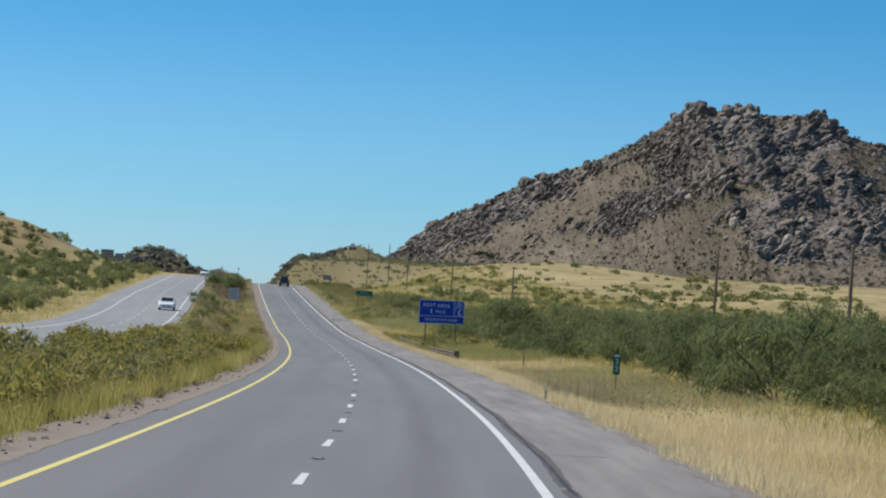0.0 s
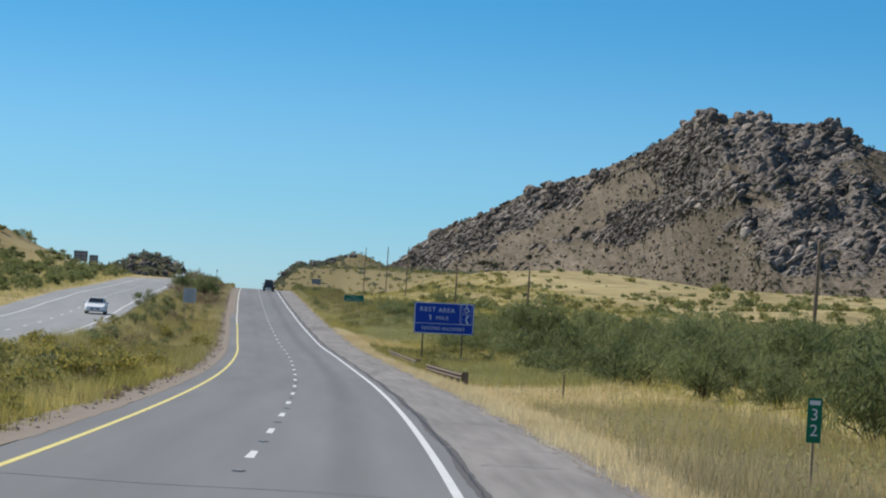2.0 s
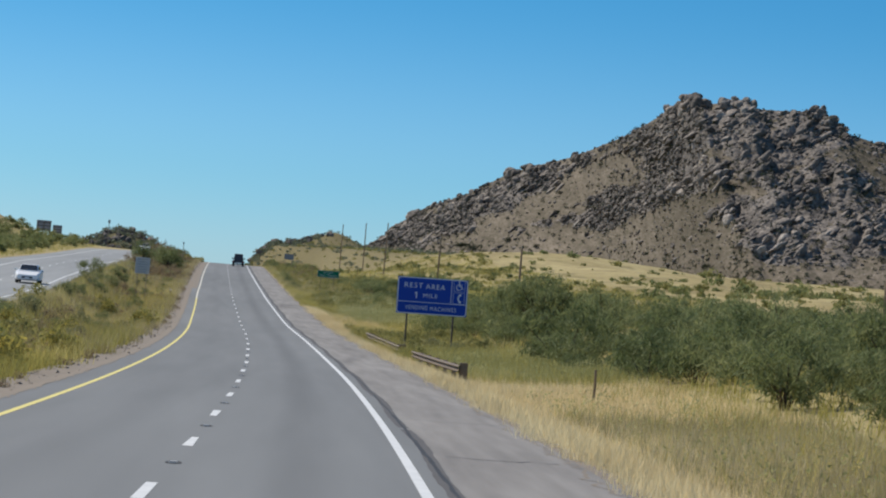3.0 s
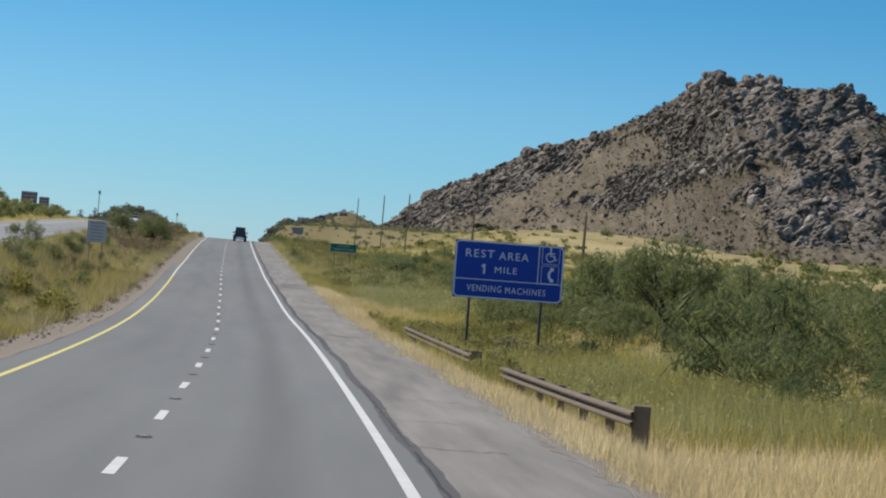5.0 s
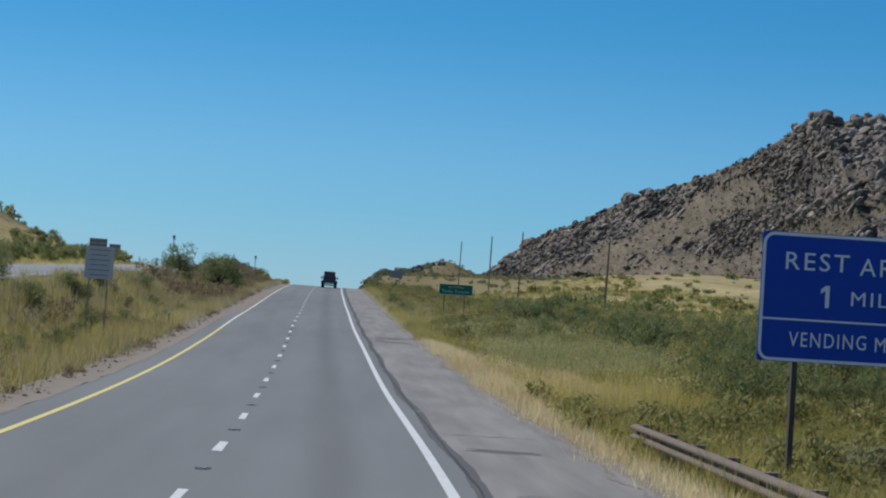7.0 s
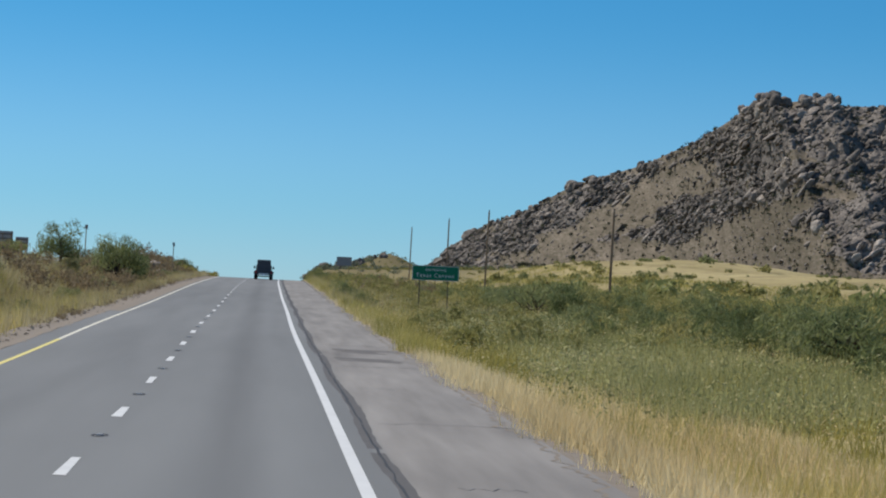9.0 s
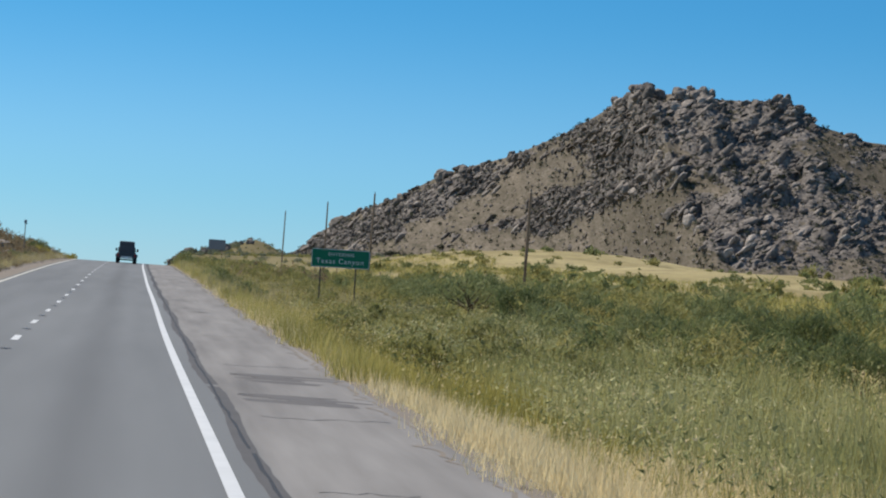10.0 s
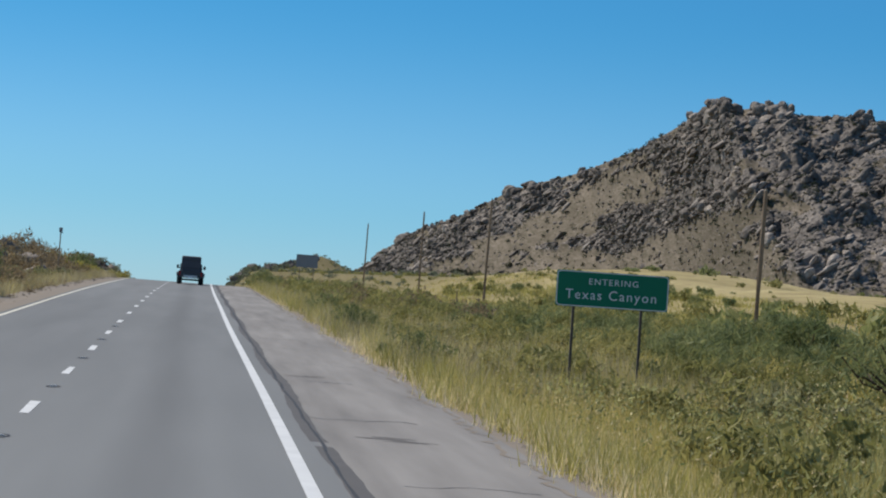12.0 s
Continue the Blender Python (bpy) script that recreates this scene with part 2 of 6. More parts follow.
LAMP_RED = plain("red_lamp_lens", (0.35, 0.015, 0.012), 0.25, 0, 0.1, 6.0)
LAMP_CLEAR = plain("clear_lamp_lens", (0.6, 0.6, 0.6), 0.15, 0, 0.1, 6.0)
GLASS = plain("dark_car_glass", (0.02, 0.024, 0.028), 0.08, 0, 0.1, 3.0)
BARK = plain("bark", (0.085, 0.062, 0.045), 0.95, 0, 0.4, 5.0)
MESQUITE = leaf_material("mesquite_leaf", [(0.0, (0.085, 0.115, 0.042)), (0.5, (0.172, 0.2, 0.08)), (1.0, (0.345, 0.352, 0.155))], 0.45, 0.16)
BANK_LEAF = leaf_material("bank_shrub_leaf", [(0.0, (0.13, 0.155, 0.055)), (0.5, (0.22, 0.24, 0.09)), (1.0, (0.38, 0.37, 0.165))], 0.45, 0.12)
OLIVE_LEAF = leaf_material("olive_shrub_leaf", [(0.0, (0.16, 0.165, 0.055)), (0.5, (0.28, 0.265, 0.09)), (1.0, (0.46, 0.4, 0.16))], 0.45, 0.2)
SAGE = leaf_material("sage_leaf", [(0.0, (0.18, 0.185, 0.09)), (1.0, (0.36, 0.34, 0.165))], 0.45)
YELLOW_LEAF = leaf_material("yellow_shrub_leaf", [(0.0, (0.18, 0.18, 0.058)), (0.6, (0.34, 0.305, 0.085)), (1.0, (0.56, 0.45, 0.11))], 0.45)
DRY_LEAF = leaf_material("dry_shrub_leaf", [(0.0, (0.18, 0.135, 0.08)), (1.0, (0.34, 0.26, 0.15))], 0.35)
STRAW = leaf_material("straw_grass", [(0.0, (0.66, 0.52, 0.27)), (0.45, (0.79, 0.645, 0.36)), (1.0, (0.88, 0.76, 0.47))], 0.5, 0.06)
OLIVE_GRASS = leaf_material("olive_grass", [(0.0, (0.22, 0.215, 0.06)), (0.5, (0.43, 0.375, 0.108)), (1.0, (0.66, 0.55, 0.225))], 0.5, 0.05)
WEED = leaf_material("green_weed", [(0.0, (0.22, 0.235, 0.09)), (0.6, (0.37, 0.365, 0.155)), (1.0, (0.6, 0.56, 0.3))], 0.5, 0.08)
DULL_GRASS = leaf_material("dull_grass", [(0.0, (0.24, 0.2, 0.11)), (0.5, (0.4, 0.34, 0.19)), (1.0, (0.56, 0.49, 0.31))], 0.5, 0.05)
HILL_LEAF = leaf_material("hill_shrub_leaf", [(0.0, (0.035, 0.042, 0.025)), (1.0, (0.1, 0.104, 0.058))], 0.25)
# leaf green lifted and greyed: distance haze is put into the colour
HAZED_LEAF = leaf_material("hazed_far_leaf", [(0.0, (0.125, 0.145, 0.095)), (1.0, (0.26, 0.275, 0.175))], 0.4)

# ---- plan: the road's line and levels, every 40 m from y = -20 ----
LINE = [-0.06, 0.08, -0.46, -1.64, -3.3, -5.43, -8.03, -10.99, -14.36, -17.76, -21.24, -24.57, -27.95, -31.26, -34.55, -37.75, -40.9, -44.1, -47.4, -50.8, -54.3]
LEVEL = [0.04, -0.12, -0.32, -0.58, -0.78, -0.93, -0.98, -0.84, -0.47, 0.3, 1.25, 2.2, 3.19, 4.2, 5.15, 6.05, 6.85, 7.2, 6.9, 6.0, 4.9]


def spline(values, y):
    v = np.array(values)
    y = np.asarray(y, float)
    k = np.clip((y + 20) / 40, 0, len(v) - 1.0001)
    i = np.floor(k).astype(int)
    f = k - i
    p = lambda j: v[np.clip(j, 0, len(v) - 1)]
    a, b, c, d = p(i - 1), p(i), p(i + 1), p(i + 2)
    return b + 0.5 * f * (c - a + f * (2 * a - 5 * b + 4 * c - d + f * (3 * (b - c) + d - a)))


def line(y):
    y = np.asarray(y, float)
    return spline(LINE, y) - 0.088 * np.maximum(y - 780, 0)


def level(y):
    y = np.asarray(y, float)
    return spline(LEVEL, y) - 3.4 * (1 - np.exp(-np.maximum(y - 780, 0) / 120))


def step(x, a, b):
    k = np.clip((np.asarray(x, float) - a) / (b - a), 0, 1)
    return k * k * (3 - 2 * k)


def left_level(y):
    """The other carriageway's level."""
    return level(y) + np.interp(y, [-60, 150, 235, 320, 370, 480, 620, 760], [0.3, 0.5, 0.9, 1.9, 2.0, 1.5, 1.2, 1.0])


def waves(x, y, size, seed):
    a = seed * 1.7
    return (np.sin(x / size + a) * np.cos(y / size * 0.83 - a) + 0.5 * np.sin(x / size * 2.1 - y / size * 1.3 + 2 * a) + 0.3 * np.sin(x / size * 3.7 + y / size * 3.1 + a)) / 1.8


def ground_height(x, y):
    x, y = np.asarray(x, float), np.asarray(y, float)
    u = x - line(y)
    r, le = level(y), left_level(y)
    poles = np.interp(y, [-80, 0, 150, 240, 406, 520, 657, 850, 1000, 3000], [0.2, 0.2, 0.3, 0.9, 3.0, 4.6, 7.6, 13.2, 17.0, 54.0])
    # right side: verge, scrub bench, straw slope
    verge = r - 0.06 - 0.45 * step(u, 7.0, 9.5)
    right = verge + (poles - verge) * step(u, 10 + 14 * step(y, 700, 1200) - 18 * step(y, 1500, 1950), 34 + 50 * step(y, 640, 900) - 34 * step(y, 1500, 1950))
    right = right + 0.045 * np.clip(u - 34, 0, 70) * step(y, 300, 700) + (waves(x, y, 28, 1) * 1.2 + waves(x, y * 0.7, 12, 4) * 0.45) * step(u, 24, 60) * step(y, 200, 420) * (1 - step(y, 1000, 1250))
    right = right + 3.3 * np.exp(-((x - 36) / 44) ** 2 - ((y - 985) / 90) ** 2) - 2.0 * np.exp(-((x - 92) / 30) ** 2 - ((y - 960) / 120) ** 2)
    right = right + 12 * np.exp(-((x + 88) / 18) ** 2 - ((y - 2276) / 160) ** 2)
    right = right - 22 * step(y, 2290, 2560) * (1 - step(u, 84, 122))
    # left side: median, other carriageway, bank and hills
    median = r - 0.08 - 0.35 * step(-u, 5.0, 8.5)
    median = median + (le - 0.06 - median) * step(-u, 9.0, 13.2)
    left = median + 0.03 * np.clip(-u - 27, 0, 40) * step(y, 150, 500)
    left = left + 11.5 * np.exp(-((u + 88) / 34) ** 2 - ((y - 730) / 120) ** 2) + 6.0 * np.exp(-((u + 62) / 17) ** 2 - ((y - 640) / 40) ** 2)
    left = left + 44 * np.exp(-((x + 300) / 58) ** 2 - ((y - 2672) / 160) ** 2) + 18 * np.exp(-((x + 400) / 70) ** 2 - ((y - 2500) / 200) ** 2)
    left = left + waves(x, y, 22, 2) * 0.5 * step(-u, 26, 50) * (1 - step(y, 1000, 1250))
    return np.where(u > 0, right, left)


# ---- mesh helpers ----
def raw_mesh(name, verts, faces, mat, smooth=False, uv=None):
    """A mesh from arrays: verts (n, 3) and faces (m, k), all with k corners."""
    verts, faces = np.asarray(verts, np.float32), np.asarray(faces, np.int32)
    me = bpy.data.meshes.new(name)
    me.vertices.add(len(verts))
    me.vertices.foreach_set("co", verts.ravel())
    m, k = faces.shape
    me.loops.add(m * k)
    me.loops.foreach_set("vertex_index", faces.ravel())
    me.polygons.add(m)
    me.polygons.foreach_set("loop_start", np.arange(0, m * k, k, dtype=np.int32))
    me.polygons.foreach_set("use_smooth", np.full(m, smooth))
    if uv is not None:
        layer = me.uv_layers.new(name="UVMap")
        layer.data.foreach_set("uv", np.asarray(uv, np.float32)[faces.ravel()].ravel())
    me.update(calc_edges=True)
    me.validate()
    me.materials.append(mat)
    return me


def grid_faces(rows, cols):
    i = np.arange(rows - 1)[:, None] * cols + np.arange(cols - 1)[None]
    return np.stack([i, i + 1, i + cols + 1, i + cols], -1).reshape(-1, 4)


def part(name, bm, mat, parent=None, label=""):
    """Links a bmesh as one mesh object, under a thing or a part."""
    me = bpy.data.meshes.new(name)
    bm.to_mesh(me)
    bm.free()
    me.materials.append(mat)
    ob = new(name, me)
    ob.parent = parent
    return tagged(ob, label)


def share(name, me, parent=None, m=None, label=""):
    ob = new(name, me)
    ob.parent = parent
    if m is not None:
        ob.matrix_basis = m
    return tagged(ob, label)


def box(sx, sy, sz, at=(0, 0, 0), bevel=0.0, taper=None, bm=None):
    """A box centred at a point; taper scales its top in x and y."""
    own = bm is None
    bm = bmesh.new() if own else bm
    made = bmesh.ops.create_cube(bm, size=1)["verts"]
    for v in made:
        k = taper if taper and v.co.z > 0 else (1, 1)
        v.co = Vector((v.co.x * sx * k[0], v.co.y * sy * k[1], v.co.z * sz)) + Vector(at)
    if bevel:
        edges = list({e for v in made for e in v.link_edges})
        bmesh.ops.bevel(bm, geom=edges, offset=bevel, segments=2, affect="EDGES", profile=0.6)
    return bm


def tube(points, radii, sides=7, bm=None):
    """A tapered tube along points."""
    bm = bmesh.new() if bm is None else bm
    rings = []
    for k, p in enumerate(points):
        p = Vector(p)
        d = (Vector(points[min(k + 1, len(points) - 1)]) - Vector(points[max(k - 1, 0)])).normalized()
        q = d.to_track_quat("Z", "Y")
        rings.append([bm.verts.new(p + q @ Vector((math.cos(a) * radii[k], math.sin(a) * radii[k], 0))) for a in (2 * math.pi * s / sides for s in range(sides))])
    for a, b in zip(rings, rings[1:]):
        for s in range(sides):
            bm.faces.new((a[s], a[(s + 1) % sides], b[(s + 1) % sides], b[s]))
    bm.faces.new(rings[0][::-1])
    bm.faces.new(rings[-1])
    return bm


def rounded(w, h, r, depth, at=(0, 0, 0), n=6):
    """A sign panel in the xz plane with rounded corners."""
    bm = bmesh.new()
    pts = []
    for cx, cz, a0 in ((w / 2 - r, h / 2 - r, 0), (-w / 2 + r, h / 2 - r, 90), (-w / 2 + r, -h / 2 + r, 180), (w / 2 - r, -h / 2 + r, 270)):
        for k in range(n + 1):
            a = radians(a0 + 90 * k / n)
            pts.append((cx + r * math.cos(a), cz + r * math.sin(a)))
    front = [bm.verts.new((x + at[0], at[1] - depth / 2, z + at[2])) for x, z in pts]
    back = [bm.verts.new((x + at[0], at[1] + depth / 2, z + at[2])) for x, z in pts]
    bm.faces.new(front)
    bm.faces.new(back[::-1])
    for k in range(len(pts)):
        j = (k + 1) % len(pts)
        bm.faces.new((front[j], front[k], back[k], back[j]))
    return bm


def frame_strip(w, h, r, wide, depth, at=(0, 0, 0), n=6):
    """The rounded border of a sign panel in the xz plane."""
    bm = bmesh.new()
    rings = []
    for inset, y in ((0, 0.0), (wide, 0.0), (wide, depth), (0, depth)):
        ring = []
        for sx, sz, a0 in ((1, 1, 0), (-1, 1, 90), (-1, -1, 180), (1, -1, 270)):
            for k in range(n + 1):
                a = radians(a0 + 90 * k / n)
                rr = max(r - inset, 0.005)
                ring.append(bm.verts.new((at[0] + sx * (w / 2 - r) + rr * math.cos(a), at[1] - y, at[2] + sz * (h / 2 - r) + rr * math.sin(a))))
        rings.append(ring)
    m = len(rings[0])
    for a, b in ((3, 2), (2, 1), (0, 3), (1, 0)):
        for k in range(m):
            j = (k + 1) % m
            bm.faces.new((rings[a][k], rings[a][j], rings[b][j], rings[b][k]))
    bmesh.ops.recalc_face_normals(bm, faces=bm.faces)
    return bm


def lettering(text, size, mat, parent, at, width=None, name="lettering"):
    """Raised letters in the xz plane, facing -y, centred at a point."""
    cu = bpy.data.curves.new(name, "FONT")
    cu.body, cu.size, cu.extrude, cu.offset = text, size, 0.004, 0.0
    cu.space_character = 1.2
    cu.align_x, cu.align_y = "CENTER", "CENTER"
    cu.resolution_u = 3
    tmp = new(name, cu)
    bpy.context.view_layer.update()
    me = bpy.data.meshes.new_from_object(tmp.evaluated_get(bpy.context.evaluated_depsgraph_get()))
    bpy.data.objects.remove(tmp)
    co = np.empty(len(me.vertices) * 3, np.float32)
    me.vertices.foreach_get("co", co)
    co = co.reshape(-1, 3)
    co[:, :2] -= (co[:, :2].max(0) + co[:, :2].min(0)) / 2
    k = width / np.ptp(co[:, 0]) if width else 1.0
    co = np.stack([co[:, 0] * k, -co[:, 2], co[:, 1]], 1)
    me.vertices.foreach_set("co", co.astype(np.float32).ravel())
    me.materials.clear()
    me.materials.append(mat)
    me.update()
    ob = new(name, me)
    ob.parent, ob.location = parent, at
    return ob


def on_ground(x, y):
    return float(ground_height(x, y))


def beside(u, y):
    """x, y, ground height at u metres to the right of the lane divider."""
    x = float(line(y)) + u
    return x, float(y), on_ground(x, y)


# ---- ground ----
def build_ground():
    ys = np.concatenate([np.arange(-90, 700, 4.0), np.arange(700, 1300, 12.0), np.arange(1300, 4901, 60.0)])
    us = np.concatenate([-np.geomspace(60, 900, 28)[::-1], np.arange(-58, 60, 1.5), np.geomspace(60, 1400, 46)])
    yy, uu = np.meshgrid(ys, us, indexing="ij")
    xx = line(yy) + uu
    zz = ground_height(xx, yy)
    rough = waves(xx, yy, 1.7, 3) * 0.07 * (step(uu, 8, 10) + step(-uu, 5.6, 7) * (1 - step(-uu, 12, 13)) + step(-uu, 26, 28)) * (1 - step(yy, 500, 700))
    me = raw_mesh("ground", np.stack([xx, yy, zz + rough], -1).reshape(-1, 3), grid_faces(len(ys), len(us)), GROUND, True)
    tagged(new("ground", me), "dry straw-coloured desert ground with sandy soil patches", "ground", kind="structure")


build_ground()


# ---- roads ----
def strip(name, us, ys, lift, mat, parent=None, height=level, thick=0.0):
    """A ribbon along the road between the given offsets."""
    yy, uu = np.meshgrid(ys, us, indexing="ij")
    xx = line(yy) + uu
    zz = height(yy) + lift
    v = np.stack([xx, yy, zz], -1).reshape(-1, 3)
    f = grid_faces(len(ys), len(us))
    uv = np.stack([uu, yy], -1).reshape(-1, 2)
    if thick:
        low = v - (0, 0, thick)
        n = len(v)
        rim = []
        for row in range(len(ys) - 1):
            a, b = row * len(us), (row + 1) * len(us)
            rim += [(a, b, b + n, a + n), (a + len(us) - 1, a + len(us) - 1 + n, b + len(us) - 1 + n, b + len(us) - 1)]
        v, f, uv = np.concatenate([v, low]), np.concatenate([f, np.array(rim)]), np.concatenate([uv, uv])
    ob = new(name, raw_mesh(name, v, f, mat, False, uv))
    ob.parent = parent
    return ob


ROAD_Y = np.arange(-90, 1000, 5.0)
road = tagged(strip("road", [-4.45, -3.66, -1.8, 0, 1.8, 3.66, 4.1, 5.4, 6.85], ROAD_Y, 0.0, ASPHALT, thick=0.12), "grey asphalt carriageway with a dark oil streak and cracked shoulder", "road", kind="structure")
other_road = tagged(strip("road_opposite", [-24.6, -22.0, -19.0, -16.0, -13.7], ROAD_Y, 0.0, SHEEN_ASPHALT, height=left_level, thick=0.12), "pale grey asphalt opposite carriageway beyond the median", "road", kind="structure")

strip("gravel_edge", [-5.75, -5.1, -4.45], ROAD_Y, -0.03, GRAVEL, road)
strip("gravel_drift", [-4.48, -3.9], ROAD_Y[ROAD_Y >= 400], 0.004, GRAVEL, road)
strip("white_edge_line", [3.515, 3.685], ROAD_Y, 0.006, WHITE_LINE, road)
strip("yellow_edge_line", [-3.73, -3.59], ROAD_Y[ROAD_Y <= 360], 0.004, YELLOW_LINE, road)
strip("faded_edge_line", [-3.73, -3.59], ROAD_Y[ROAD_Y >= 360], 0.004, FADED_LINE, road)
strip("pale_edge_line", [-14.75, -14.6], ROAD_Y, 0.004, WHITE_LINE, other_road, left_level)
strip("white_edge_line", [-22.1, -21.95], ROAD_Y, 0.004, WHITE_LINE, other_road, left_level)


def flat_patch(name, outline, u, y, lift, mat, parent, height=level):
    """A flat outline lying on the road; its points are offsets across and along."""
    bm = bmesh.new()
    vs = [bm.verts.new((float(line(y + b)) + u + a, y + b, float(height(y + b)) + lift)) for a, b in outline]
    f = bm.faces.new(vs)
    if f.normal.z < 0:
        bmesh.ops.reverse_faces(bm, faces=[f])
    return part(name, bm, mat, parent)


def lane_marks():
    rng = random.Random(4)
    y = 40.19 - 5 * 12.37
    while y < 680:
        faded = abs(y - (40.19 + 5 * 12.37)) < 1
        if not faded:
            j = [rng.uniform(-0.02, 0.02) for _ in range(8)]
            flat_patch("lane_dash", [(-0.075 + j[0], -1.5 + j[1]), (0.075 + j[2], -1.5 + j[3]), (0.075 + j[4], 1.5 + j[5]), (-0.075 + j[6], 1.5 + j[7])], 0, y, 0.005, WHITE_LINE, road)
        # recessed marker halfway between two dashes: a tar ring with a pale lens
        c = y + 6.1
        if c < 460:
            bm = bmesh.new()
            n = 12
            rings = []
            for s in (1.0, 0.72):
                rings.append([bm.verts.new((float(line(c)) + 0.02 + 0.12 * s * math.cos(k * 2 * math.pi / n), c + 0.36 * s * math.sin(k * 2 * math.pi / n), float(level(c + 0.36 * s * math.sin(k * 2 * math.pi / n))) + 0.006)) for k in range(n)])
            for k in range(n):
                bm.faces.new((rings[0][k], rings[0][(k + 1) % n], rings[1][(k + 1) % n], rings[1][k]))
            ring = part("marker_recess", bm, TAR, road)
            part("marker_lens", box(0.1, 0.1, 0.02, (float(line(c)) + 0.02, c, float(level(c)) + 0.012), 0.004), SIGN_GREY, ring)
        y += 12.37
    y = 150.0
    while y < 640:
        flat_patch("lane_dash", [(-0.07, -1.5), (0.07, -1.5), (0.07, 1.5), (-0.07, 1.5)], -18.3, y, 0.005, WHITE_LINE, other_road, left_level)
        y += 12.37


lane_marks()


def ragged_edge(name, u_out, u_in, depth, lift, mat, parent, seed):
    """Dirt spilt over the pavement's edge, with a crumbled inner border."""
    rng = np.random.default_rng(seed)
    ys = np.arange(20, 640, 0.4)
    k = rng.uniform(0, 1, len(ys)) * 0.5 + 0.5 * (0.5 + 0.5 * waves(ys, ys * 0.3, 1.9, seed))
    bite = u_in + np.sign(u_in - u_out) * depth * k * k
    x0, x1 = line(ys) + u_out, line(ys) + bite
    z = level(ys) + lift
    v = np.concatenate([np.stack([x0, ys, z - 0.05], 1), np.stack([x1, ys, z], 1)])
    n = len(ys)
    i = np.arange(n - 1)
    f = np.stack([i, i + n, i + n + 1, i + 1] if u_out > u_in else [i, i + 1, i + n + 1, i + n], 1)
    share(name, raw_mesh(name, v, f[:, ::-1], mat), parent)


ragged_edge("dirt_edge", 7.35, 6.8, 0.55, 0.005, GRAVEL, road, 3)
ragged_edge("dirt_edge", -5.0, -4.5, 0.3, 0.005, GRAVEL, road, 5)


def edge_stones():
    """Loose stones and clods along the gravel edge."""
    rng = random.Random(17)
    vs, fs = [], []
    cube = np.array([(x, y, z) for x in (-1, 1) for y in (-1, 1) for z in (-1, 1)], float)
    quads = np.array([(0, 1, 3, 2), (4, 6, 7, 5), (0, 4, 5, 1), (2, 3, 7, 6), (0, 2, 6, 4), (1, 5, 7, 3)])
    for k in range(1500):
        y = rng.uniform(30, 620)
        u = -rng.gauss(5.35, 0.35) if k % 14 else rng.gauss(7.2, 0.2)
        s = rng.uniform(0.015, 0.045) * (1.5 if rng.random() < 0.04 else 1)
        r = np.array(Euler((rng.random(), rng.random(), rng.random() * 6)).to_matrix())
        x = float(line(y)) + u
        vs.append((cube * s * np.array([1, 1.2, 0.7]) * (1 + 0.3 * np.sin(cube * 3 + k))) @ r.T + (x, y, max(on_ground(x, y), float(level(y)) - 0.05) + s * 0.3))
        fs.append(quads + 8 * k)
    tagged(new("edge_stones", raw_mesh("edge_stones", np.concatenate(vs), np.concatenate(fs), GRAVEL)), "loose brown stones along the pavement's edges", "stones", kind="stuff")


edge_stones()


